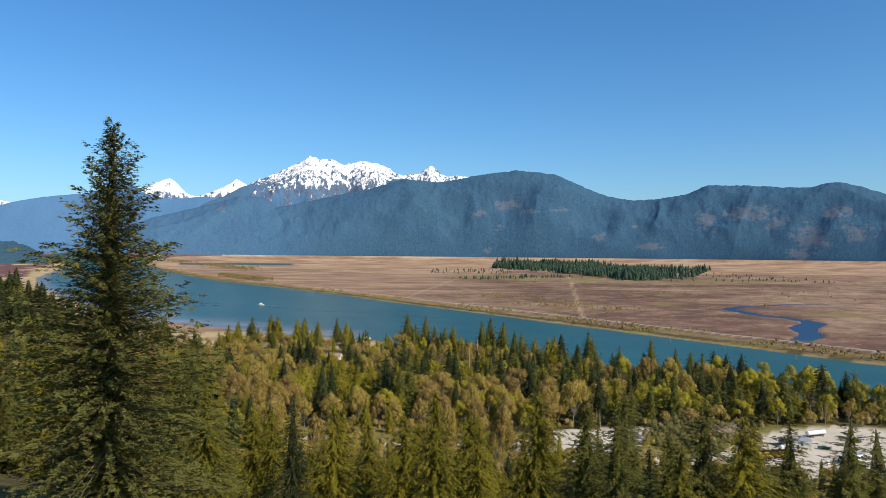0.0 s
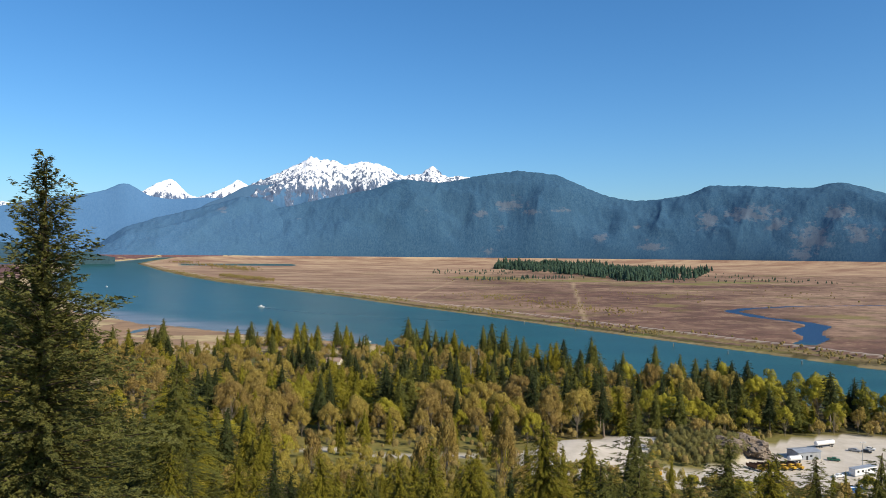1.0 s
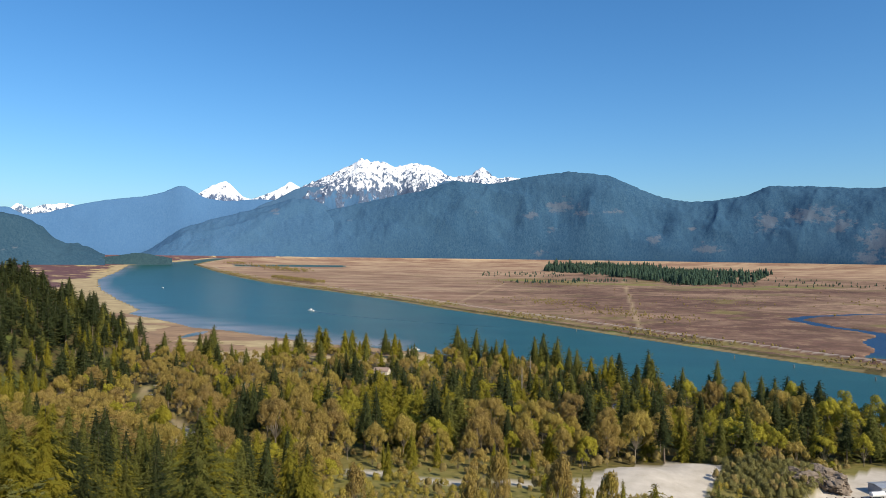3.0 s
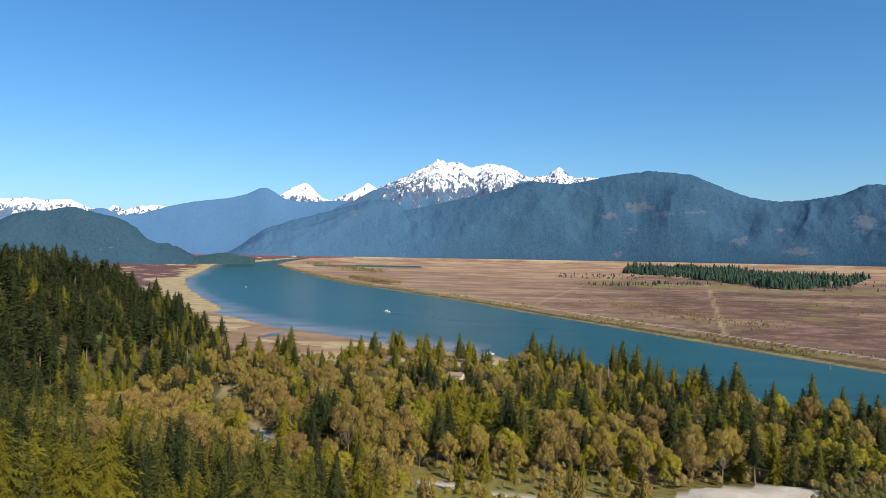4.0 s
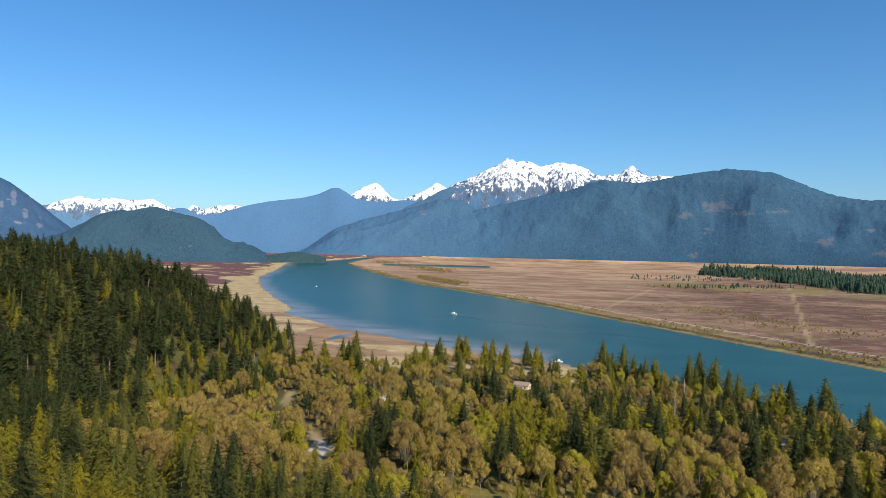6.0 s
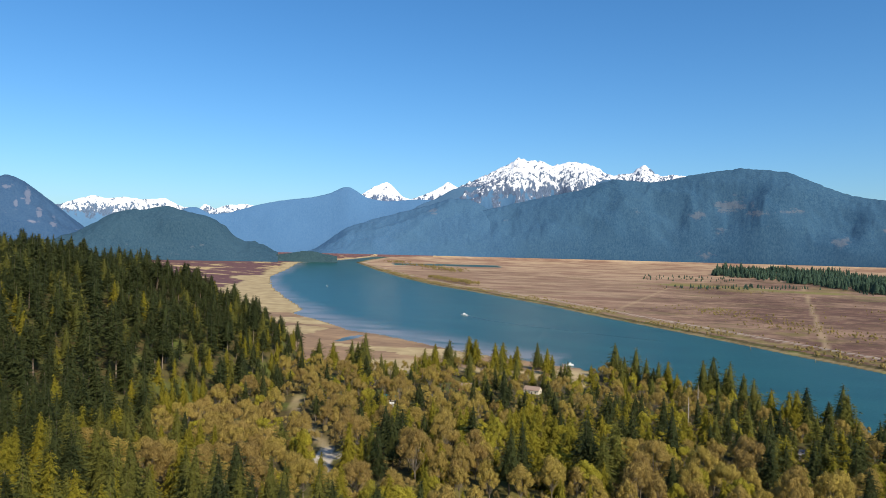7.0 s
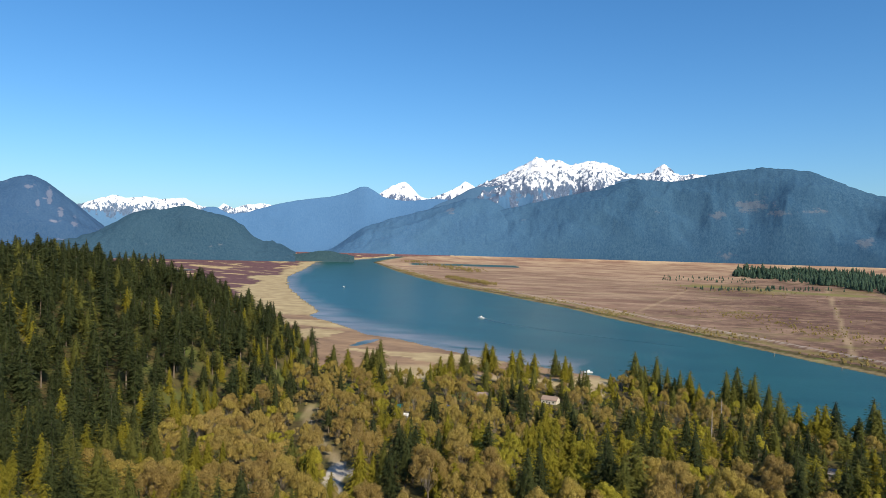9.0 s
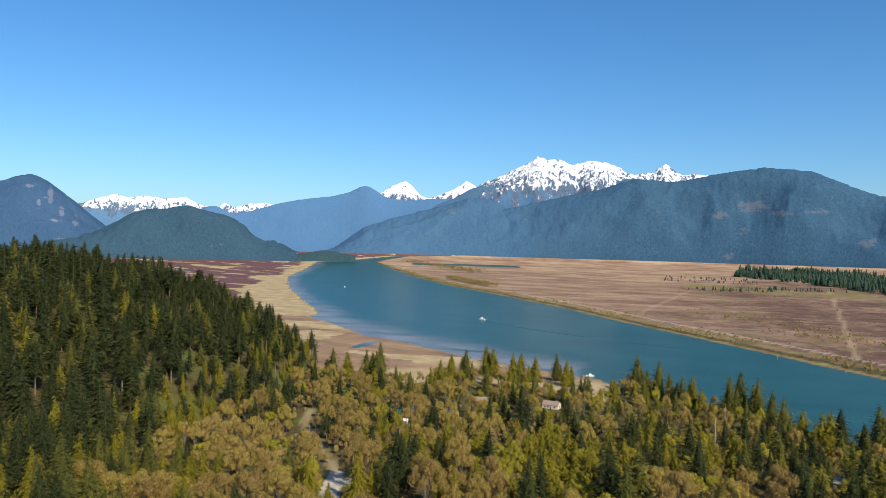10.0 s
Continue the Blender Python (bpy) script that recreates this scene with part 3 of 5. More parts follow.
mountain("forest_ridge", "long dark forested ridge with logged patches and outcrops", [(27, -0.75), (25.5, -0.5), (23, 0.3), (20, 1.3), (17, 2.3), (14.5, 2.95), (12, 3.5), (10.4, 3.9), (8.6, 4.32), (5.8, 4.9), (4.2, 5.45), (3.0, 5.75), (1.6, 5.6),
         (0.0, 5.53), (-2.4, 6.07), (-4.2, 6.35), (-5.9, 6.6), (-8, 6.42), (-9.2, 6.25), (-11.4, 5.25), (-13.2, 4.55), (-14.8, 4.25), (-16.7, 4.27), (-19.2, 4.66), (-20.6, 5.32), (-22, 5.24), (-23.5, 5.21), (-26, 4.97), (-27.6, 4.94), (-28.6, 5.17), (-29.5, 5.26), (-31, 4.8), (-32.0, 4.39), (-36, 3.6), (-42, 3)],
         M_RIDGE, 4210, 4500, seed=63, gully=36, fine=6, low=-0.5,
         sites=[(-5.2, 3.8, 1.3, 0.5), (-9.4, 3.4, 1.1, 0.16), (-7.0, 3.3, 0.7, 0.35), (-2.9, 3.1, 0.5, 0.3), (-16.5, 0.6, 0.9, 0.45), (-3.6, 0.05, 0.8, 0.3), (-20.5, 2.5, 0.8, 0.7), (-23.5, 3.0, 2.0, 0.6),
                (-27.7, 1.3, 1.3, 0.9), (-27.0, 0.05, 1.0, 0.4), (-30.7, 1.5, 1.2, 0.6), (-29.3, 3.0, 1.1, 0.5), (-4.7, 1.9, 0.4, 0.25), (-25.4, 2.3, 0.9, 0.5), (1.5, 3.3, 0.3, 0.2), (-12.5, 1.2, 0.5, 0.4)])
# the forest of these three nearer heights is tinted blue for haze as well
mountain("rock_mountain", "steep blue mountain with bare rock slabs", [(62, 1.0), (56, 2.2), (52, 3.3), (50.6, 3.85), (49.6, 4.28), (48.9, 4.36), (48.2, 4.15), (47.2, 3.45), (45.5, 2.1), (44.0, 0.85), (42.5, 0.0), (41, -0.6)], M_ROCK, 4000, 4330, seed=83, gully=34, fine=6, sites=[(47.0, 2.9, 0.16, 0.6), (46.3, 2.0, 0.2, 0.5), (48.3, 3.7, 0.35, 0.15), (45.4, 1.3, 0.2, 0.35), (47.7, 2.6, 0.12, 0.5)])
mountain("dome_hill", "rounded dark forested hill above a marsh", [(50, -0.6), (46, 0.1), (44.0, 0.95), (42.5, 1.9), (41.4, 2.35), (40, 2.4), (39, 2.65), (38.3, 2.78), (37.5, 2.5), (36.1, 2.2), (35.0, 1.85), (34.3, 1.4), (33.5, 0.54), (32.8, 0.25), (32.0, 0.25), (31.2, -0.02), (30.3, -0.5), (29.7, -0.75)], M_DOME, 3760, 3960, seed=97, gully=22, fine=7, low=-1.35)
mountain("low_headland", "low wooded headland at the river bend", [(32, -0.95), (30.6, -0.72), (29.2, -0.6), (28.2, -0.42), (27.5, -0.42), (26.6, -0.6), (25.6, -0.78), (25.1, -0.95)], make_mountain("hazed_headland_forest", (0.022, 0.050, 0.066), (0.042, 0.080, 0.092), (0.2, 0.2, 0.2), rocky=0.8), 3830, 3880, back=40, seed=101, gully=3, fine=4, low=-1.15)


# ---- trees ----
def part(name, me, parent, label=""):
    ob = new(name, me)
    ob.parent = parent
    if label:
        tagged(ob, label)
    return ob


def tube(p, q, r0, r1, sides=5):
    """A tapered limb from p to q, as places and triangles."""
    p, q = np.array(p, float), np.array(q, float)
    w = q - p
    w = w / np.linalg.norm(w)
    s = np.cross(w, (0.3, 0.8, 0.52))
    s /= np.linalg.norm(s)
    t = np.cross(w, s)
    a = np.arange(sides) * 2 * np.pi / sides
    ring = np.cos(a)[:, None] * s + np.sin(a)[:, None] * t
    co = np.concatenate([p + ring * r0, q + ring * r1])
    i = np.arange(sides)
    j = (i + 1) % sides
    f = np.concatenate([np.stack([i, j, j + sides], 1), np.stack([i, j + sides, i + sides], 1)])
    return co, f


def joined(parts):
    co, fs, n = [], [], 0
    for c, f in parts:
        co.append(c)
        fs.append(f + n)
        n += len(c)
    return np.concatenate(co), np.concatenate(fs)


def sprays(org, out, wid, size, width, rs, droop):
    """Small pointed sprays of needles or leaves: one triangle each, from org along out, drooping."""
    n = len(org)
    tip = org + out * size[:, None]
    tip[:, 2] -= droop * size
    side = wid * width[:, None]
    lift = (rs.rand(n) - 0.5) * size * 0.35
    a, b = org + side, org - side
    a[:, 2] += lift
    b[:, 2] -= lift
    co = np.stack([a, b, tip], 1).reshape(-1, 3)
    return co, np.arange(3 * n).reshape(n, 3)


def conifer(seed, arms, per, h=28.0, r=4.2, bare=0.12, droop=0.3, taper=0.85, size=1.0, rise=0.3, hang=0.3, core=0.4, patchy=0.3):
    """A fir or cedar h metres high: trunk, and many feathered branches of needle sprays."""
    rs = np.random.RandomState(seed)
    trunk = [tube((0, 0, -1.5), (0.1, 0, h * 0.55), h * 0.012, h * 0.007), tube((0.1, 0, h * 0.55), (0.12, 0.05, h * 0.985), h * 0.007, 0.03)]
    t = 1 - (1 - (np.arange(arms) + rs.rand(arms)) / arms) ** (1 / 1.55)
    a = np.arange(arms) * 2.399 + rs.rand(arms) * 1.2
    full = (1 - t) ** taper * np.minimum(1, 0.5 + t * 4)
    lobes = 1 + patchy * np.sin(a * 2 + t * 19 + seed) * np.sin(t * 31 + seed)
    L = r * full * (0.62 + 0.5 * rs.rand(arms)) * lobes + 0.18
    z0 = (bare + (1 - bare) * t) * h
    d = np.stack([np.cos(a), np.sin(a), 0 * a], 1)
    s = np.stack([-d[:, 1], d[:, 0], 0 * a], 1)
    up = rise * (t * 1.5 - 0.25)
    if per > 12:
        for k in range(0, arms, 2):
            trunk.append(tube((0, 0, z0[k]), d[k] * L[k] * 0.8 + np.array([0, 0, z0[k] + up[k] * L[k] * 0.8 - droop * L[k] * 0.64]), 0.03 + L[k] * 0.008, 0.012, 3))
    f = ((np.arange(per)[None] + rs.rand(arms, per)) / per) ** 0.8
    side = np.where((np.arange(per)[None] + rs.randint(0, 2, (arms, 1))) % 2 == 0, 1.0, -1.0)
    turn = side * (0.35 + 0.8 * rs.rand(arms, per)) * (1 - 0.6 * f)
    Lf = L[:, None] * f
    org = d[:, None] * Lf[..., None]
    org[..., 2] = z0[:, None] + up[:, None] * Lf - droop * Lf * f + rs.randn(arms, per) * 0.12
    w = d[:, None] * np.cos(turn)[..., None] + s[:, None] * np.sin(turn)[..., None]
    flat = np.cross(w, (0, 0, 1.0)) + rs.randn(arms, per)[..., None] * np.array([0, 0, 0.55])
    ln = size * (0.55 + 0.8 * rs.rand(arms, per)) * (0.45 + 0.55 * np.minimum(1, L / r * 1.6))[:, None] * (1.15 - 0.4 * f)
    wd = ln * (0.20 + 0.16 * rs.rand(arms, per))
    crown = [sprays(org.reshape(-1, 3), w.reshape(-1, 3), flat.reshape(-1, 3), ln.ravel(), wd.ravel(), rs, hang)]
    if core:
        n = 6
        q = np.arange(n) * 2 * np.pi / n
        co = [np.array([0, 0, h * 0.985])]
        for u in (0.6, 0.08):
            rr = r * (1 - u) ** taper * core
            co += [np.array([math.cos(x) * rr * (0.6 + 0.7 * rs.rand()), math.sin(x) * rr * (0.6 + 0.7 * rs.rand()), (bare + (1 - bare) * u) * h]) for x in q]
        fc = []
        for i in range(n):
            j = (i + 1) % n
            fc += [(0, 1 + i, 1 + j), (1 + i, 1 + n + i, 1 + n + j), (1 + i, 1 + n + j, 1 + j)]
        crown.append((np.array(co), np.array(fc)))
    return joined(trunk), joined(crown)


def ball():
    """A round of forty-two corners and eighty triangles."""
    g = (1 + 5 ** 0.5) / 2
    v = [np.array(q, float) / math.hypot(1, g) for q in ((-1, g, 0), (1, g, 0), (-1, -g, 0), (1, -g, 0), (0, -1, g), (0, 1, g), (0, -1, -g), (0, 1, -g), (g, 0, -1), (g, 0, 1), (-g, 0, -1), (-g, 0, 1))]
    f = [(a, b, c) for a in range(12) for b in range(a + 1, 12) for c in range(b + 1, 12) if max(np.linalg.norm(v[a] - v[b]), np.linalg.norm(v[b] - v[c]), np.linalg.norm(v[a] - v[c])) < 1.2]
    f = [(a, b, c) if np.dot(np.cross(v[b] - v[a], v[c] - v[a]), v[a]) > 0 else (a, c, b) for a, b, c in f]
    half, out = {}, []
    for a, b, c in f:
        m = []
        for p, q in ((a, b), (b, c), (c, a)):
            k = (min(p, q), max(p, q))
            if k not in half:
                half[k] = len(v)
                w = v[p] + v[q]
                v.append(w / np.linalg.norm(w))
            m.append(half[k])
        out += [(a, m[0], m[2]), (b, m[1], m[0]), (c, m[2], m[1]), tuple(m)]
    return np.array(v), np.array(out)


BALL = ball()


def clump(at, r, tall, rs):
    """A lumpy spray of twigs, open below."""
    v, f = BALL
    keep = f[v[f].mean(1)[:, 2] > -0.45]
    used, idx = np.unique(keep, return_inverse=True)
    w = v[used]
    d = w * (r * (0.6 + 0.75 * rs.rand(len(used))))[:, None] * np.array([1, 1, tall])
    return at + d, idx.reshape(-1, 3)


def broadleaf(seed, twigs, h=17.0, r=5.0, bare=0.35, size=0.9, limbs=7, upright=0.6, sides=4):
    """A budding broadleaf tree: forked trunk, and a domed crown of loose clumps brushed with fine twigs."""
    rs = np.random.RandomState(seed)
    fork = np.array([rs.randn() * 0.2, rs.randn() * 0.2, h * bare])
    wood = [tube((0, 0, -1.2), fork, h * 0.013, h * 0.010, sides)]
    heads, girth, crown = [], [], []
    for k in range(limbs):
        a = 2.399 * k + rs.rand() * 0.6
        q = math.sqrt((k + 0.4) / limbs) * (0.86 + 0.22 * rs.rand())
        hd = np.array([math.cos(a) * q * r * 0.76, math.sin(a) * q * r * 0.76, h * (0.22 + 0.58 * math.sqrt(max(0.0, 1.1 - q * q)) + 0.05 * rs.randn())])
        heads.append(hd)
        girth.append(r * (0.17 + 0.13 * rs.rand()))
        crown.append(clump(hd, girth[-1], 1.15 + 0.3 * upright, rs))
        wood.append(tube(fork - np.array([0, 0, rs.rand() * h * 0.1]), hd, h * 0.0045, h * 0.0015, 3))
    heads, girth = np.array(heads), np.array(girth)
    pick = rs.randint(0, len(heads), twigs)
    v = rs.randn(twigs, 3)
    v /= np.linalg.norm(v, axis=1)[:, None]
    v[:, 2] = np.abs(v[:, 2]) * 1.2 - 0.3
    org = heads[pick] + v * (girth[pick] * (0.5 + 0.8 * rs.rand(twigs)))[:, None] * np.array([1, 1, 1.25])
    radial = org - np.array([0, 0, h * 0.32])
    radial /= np.linalg.norm(radial, axis=1)[:, None]
    out = radial * 0.7 + v * 0.4 + np.array([0, 0, upright * 0.5]) + rs.randn(twigs, 3) * 0.2
    out /= np.linalg.norm(out, axis=1)[:, None]
    wid = np.cross(out, rs.randn(twigs, 3))
    wid /= np.linalg.norm(wid, axis=1)[:, None] + 1e-6
    ln = size * (0.6 + 0.95 * rs.rand(twigs))
    crown.append(sprays(org, out, wid, ln, ln * (0.08 + 0.10 * rs.rand(twigs)), rs, 0.0))
    return joined(wood), joined(crown)


rng = np.random.RandomState(7)
# kinds: full detail near the path, lighter farther off
def fir_set(s, h, r, bare, droop, rise, hang, patchy=0.35, spread=0.0, size=1.0):
    """Four levels of detail of one kind of conifer; spread: how much the bare height of the trunk varies."""
    return dict(close=[conifer(s + k, 560, 14, h, r, bare, droop, 0.85, 0.62 * size, rise, hang, 0.3, patchy + 0.2) for k in range(3)],
                near=[conifer(s + 10 + k, 290, 9, h, r, bare + spread * k / 4, droop, 0.85, 0.95 * size, rise, hang, 0.42, patchy + 0.15) for k in range(4)],
                mid=[conifer(s + 20 + k, 170, 7, h, r, bare + spread * k / 4, droop, 0.86, 1.3 * size, rise, hang, 0.5, patchy) for k in range(4)],
                far=[conifer(s + 30 + k, 96, 4, h, r, bare + spread * k / 6, droop, 0.86, 2.1 * size, rise, hang, 0.5, patchy) for k in range(6)])


def leaf_set(s, h, r, bare, size, upright, n=1.0):
    return dict(close=[broadleaf(s + k, int(2600 * n), h, r, bare, 0.60 * size, 30, upright) for k in range(2)],
                near=[broadleaf(s + 10 + k, int(1500 * n), h, r, bare, 0.55 * size, 28, upright) for k in range(3)],
                mid=[broadleaf(s + 20 + k, int(1000 * n), h, r, bare, 0.64 * size, 24, upright) for k in range(4)],
                far=[broadleaf(s + 30 + k, int(360 * n), h, r, bare, 0.80 * size, 16, upright, 3) for k in range(5)])


KINDS = {
    "fir": dict(mat=M_FIR, fine=M_FIR_FINE, bark=M_BARK, **fir_set(100, 28, 6.6, 0.07, 0.27, 0.38, 0.25)),
    "dark_fir": dict(mat=M_DARK, fine=M_DARK_FINE, bark=M_FIRBARK, **fir_set(200, 30, 5.8, 0.10, 0.30, 0.3, 0.3, 0.4, 0.32)),
    "cedar": dict(mat=M_CEDAR, fine=M_CEDAR_FINE, bark=M_BARK, **fir_set(300, 24, 6.0, 0.04, 0.42, 0.5, 0.8)),
    "bud": dict(mat=M_BUD, fine=M_BUD_FINE, bark=M_PALEBARK, **leaf_set(400, 23, 8.2, 0.30, 1.2, 0.9, 1.2)),
    "spring": dict(mat=M_SPRING, fine=M_SPRING_FINE, bark=M_PALEBARK, **leaf_set(500, 20, 7.2, 0.26, 1.0, 0.45, 1.2)),
    "willow": dict(mat=M_WILLOW, fine=M_WILLOW_FINE, bark=M_PALEBARK, **leaf_set(600, 12, 5.4, 0.12, 1.3, 1.5, 0.7)),
}
LABELS = {
    "fir": ("fir_tree", "tall green fir with drooping branches"), "dark_fir": ("fir_tree", "tall dark green fir in dense hillside forest"),
    "cedar": ("cedar_tree", "yellow-green cedar with hanging sprays"), "bud": ("broadleaf_tree", "budding broadleaf tree with olive-brown twigs"),
    "spring": ("broadleaf_tree", "broadleaf tree in fresh yellow-green leaf"), "willow": ("willow_tree", "low bare willow with tan upright twigs"),
}
trees = []      # (kind, x, y, size)


def tree_field(x0, x1, y0, y1, gap, pick):
    """Trees on a shaken lattice; pick tells the kind and the size at a place, or None."""
    xs, ys = np.meshgrid(np.arange(x0, x1, gap), np.arange(y0, y1, gap))
    xs = xs.ravel() + (rng.rand(xs.size) - 0.5) * gap * 0.9
    ys = ys.ravel() + (rng.rand(ys.size) - 0.5) * gap * 0.9
    z, cov, info = land(xs, ys)
    info["z"], info["flats"] = z, inside(xs, ys, FLATS)
    az = np.degrees(np.arctan2(-(xs - CX), ys - CY))
    clump, patch = waves(xs, ys, 45, 77, 2), waves(xs, ys, 90, 78, 2)
    draw, grow = rng.rand(xs.size), rng.rand(xs.size)
    ok = info["left"] & (cov["gravel"] < 0.1) & (cov["sand"] < 0.3) & (az > -36) & (az < 54) & (info["dl"] > 12)
    ok &= to_line(xs, ys, ROAD)[0] > 7.5
    for hx, hy, hr, run in CLEARED:
        vx, vy = CX - hx, 60 - hy
        far_ = math.hypot(vx, vy)
        along, across = ((xs - hx) * vx + (ys - hy) * vy) / far_, ((xs - hx) * vy - (ys - hy) * vx) / far_
        ok &= ~((along > -hr) & (along < run) & (np.abs(across) < hr))
    for i in np.nonzero(ok)[0]:
        got = pick(xs[i], ys[i], clump[i], patch[i], draw[i], grow[i], {k: v[i] for k, v in info.items()})
        if got:
            trees.append((got[0], xs[i], ys[i], *got[1:]))


# open ground round the houses, the road's end and the yard's front, kept free for the camera's view: x, y, half width,
# reach towards the camera
CLEARED = [(-190, 546, 6, 12), (-198, 571, 6, 20), (-172, 604, 10, 36), (-155, 640, 7, 34), (-99, 652, 13, 44), (90, 520, 6, 26), (123, 613, 6, 22), (74, 642, 6, 16), (-227, 480, 6, 24),
           (-170, 405, 8, 34), (-175, 430, 6, 20), (150, 345, 30, 36), (205, 345, 36, 40), (66, 345, 24, 44), (96, 350, 22, 44), (120, 350, 22, 24), (-24, 330, 12, 34), (8, 338, 10, 34), (-60, 338, 8, 20), (-168, 400, 9, 60)]


def on_hill(x, y, c, p, u, g, info):
    if not info["foot"] or info["u"] < 250 or info["fd"] > 270:
        return None
    if info["fd"] < 28 and u < 0.45:
        return "cedar", 0.7 + 0.3 * g
    if u < 0.02:
        return "cedar", 0.75 + 0.3 * g
    return ("dark_fir" if u < 0.86 else "fir"), 0.58 + 0.62 * g * g, 1.35 + 0.35 * (u * 37 % 1)


def on_flat(x, y, c, p, u, g, info):
    if info["foot"] or info["u"] < 290 or info["flats"]:
        return None
    shore = info["dl"] < 75 or y > 640
    if shore:
        if u < 0.24:
            return ("fir" if u < 0.12 else "cedar"), 0.6 + 0.35 * g, 1.3
        return ("bud" if u < 0.66 else "spring"), 0.42 + 0.32 * g
    if -320 < x < -165 and y < 470:
        return ("willow" if u < 0.45 else "bud" if u < 0.8 else "spring"), (0.85 if u < 0.45 else 0.55) + 0.35 * g
    if y < 372 + 0.15 * x:
        return ("willow" if u < 0.6 else "spring" if u < 0.72 else "cedar"), 0.5 + 0.3 * g
    if x > 50 and y > 425 and u < (0.62 if x > 110 else 0.45):
        return ("dark_fir" if u < 0.26 else "fir" if u < 0.38 else "cedar"), 0.62 + 0.42 * g, 1.35
    low = 0.2 if y > 560 else 0.06 if y > 480 else -0.08
    if c > 0.17 and u < 0.72:
        return ("cedar" if p > 0.25 else "dark_fir" if u < 0.45 else "fir"), 0.7 + 0.4 * g - low, 1.4
    if u < 0.74:
        return "bud", 0.6 + 0.6 * g * g - low
    if u < 0.86:
        return "spring", 0.62 + 0.35 * g - low
    if u < 0.91:
        return "cedar", 0.6 + 0.45 * g - low, 1.4
    return "dark_fir", 0.7 + 0.45 * g - low, 1.4


def on_slope(x, y, c, p, u, g, info):
    if info["u"] >= (250 if info["foot"] else 290) or math.hypot(x - CX, y - 20) < 48 or math.hypot(x + 22, y - 48) < 9:
        return None
    if info["foot"] and x < -150 and math.hypot(x, y) < 270:
        return ("cedar" if u < 0.45 else "fir" if u < 0.7 else "dark_fir"), 0.6 + 0.5 * g, 1.3
    if info["foot"] and x < -150:
        return ("dark_fir" if u < 0.8 else "fir" if u < 0.9 else "cedar"), 0.6 + 0.55 * g, 1.3
    far_off = math.hypot(x, y)
    kind, size = ("cedar" if u < 0.70 else "fir" if u < 0.92 else "dark_fir"), 0.5 + 0.5 * g
    if c + 0.3 * (u - 0.5) > 0.2:
        kind, size = ("fir" if u < 0.8 else "dark_fir"), 0.55 + 0.45 * g
    elif c < -0.15 and info["u"] > 190:
        kind, size = ("bud" if u < 0.5 else "willow" if u < 0.8 else "spring"), 0.5 + 0.35 * g
    # trees sized to stay below the camera's sight lines at the start of the flight
    side = -x / max(far_off, 1)
    room = 100 - (0.055 if side > 0.4 else 0.135 + 0.05 * g) * far_off - 1.5 - info["z"]
    if -60 < x:      # kept under the camera's line of sight to the clearing and the track
        room = min(room, 106 - (0.325 + 0.03 * g) * math.hypot(x, y - 15) - info["z"])
    size = min(size, room / SPECIES_H[kind])
    return (kind, size, 1.3) if size > 0.3 else None


SPECIES_H = {"fir": 28.0, "dark_fir": 30.0, "cedar": 24.0, "bud": 23.0, "spring": 20.0, "willow": 12.0}
tree_field(-900, -180, 150, 1000, 12.4, on_hill)
tree_field(-520, 420, 150, 830, 12.8, on_flat)
tree_field(-520, 260, 40, 420, 11.0, on_slope)
# tall trees that stand out above the river bank and on the near slope: kind, x, y, height of the tip
STAND = [("fir", -116, 780, 27), ("cedar", -102, 754, 25), ("fir", -196, 732, 31), ("cedar", -189, 782, 29), ("cedar", -181, 779, 27), ("cedar", -154, 752, 28), ("cedar", -147, 756, 28),
         ("cedar", -134, 764, 24), ("fir", -37, 750, 35), ("fir", -17, 730, 34), ("fir", 3, 710, 26), ("cedar", 11, 714, 26), ("fir", 47, 692, 36), ("fir", 38, 680, 34), ("fir", 59, 680, 34),
         ("fir", 70, 624, 30), ("cedar", 78, 596, 28), ("cedar", 87, 582, 30), ("cedar", 92, 583, 31), ("dark_fir", 98, 585, 33), ("fir", 127, 614, 32), ("fir", 21, 616, 24),
         ("fir", -324, 702, 28), ("cedar", -309, 703, 25), ("fir", -289, 704, 28), ("fir", -282, 722, 34), ("fir", -221, 645, 22), ("cedar", -205, 680, 28), ("cedar", -208, 723, 27),
         ("fir", 139, 556, 27), ("fir", 165, 560, 33), ("fir", 180, 546, 27), ("fir", 187, 533, 26), ("fir", 192, 522, 27), ("dark_fir", 210, 497, 30), ("dark_fir", 198, 494, 30),
         ("dark_fir", 196, 512, 30), ("spring", 197, 504, 27), ("spring", 213, 470, 26), ("spring", 225, 458, 26), ("spring", 238, 458, 28), ("spring", 245, 453, 24), ("dark_fir", 252, 442, 28),
         ("fir", -267, 677, 32), ("spring", 116, 408, 27), ("spring", 126, 404, 28), ("spring", 137, 406, 25), ("spring", 147, 402, 22), ("willow", 155, 398, 17),
         ("bud", 176, 478, 27), ("bud", 188, 470, 26), ("spring", 200, 462, 25), ("spring", 206, 452, 24), ("spring", 232, 446, 25), ("spring", 256, 436, 25), ("spring", 266, 428, 24), ("fir", 272, 420, 28), ("bud", 160, 500, 26), ("bud", 148, 512, 25), ("spring", 133, 520, 24)]
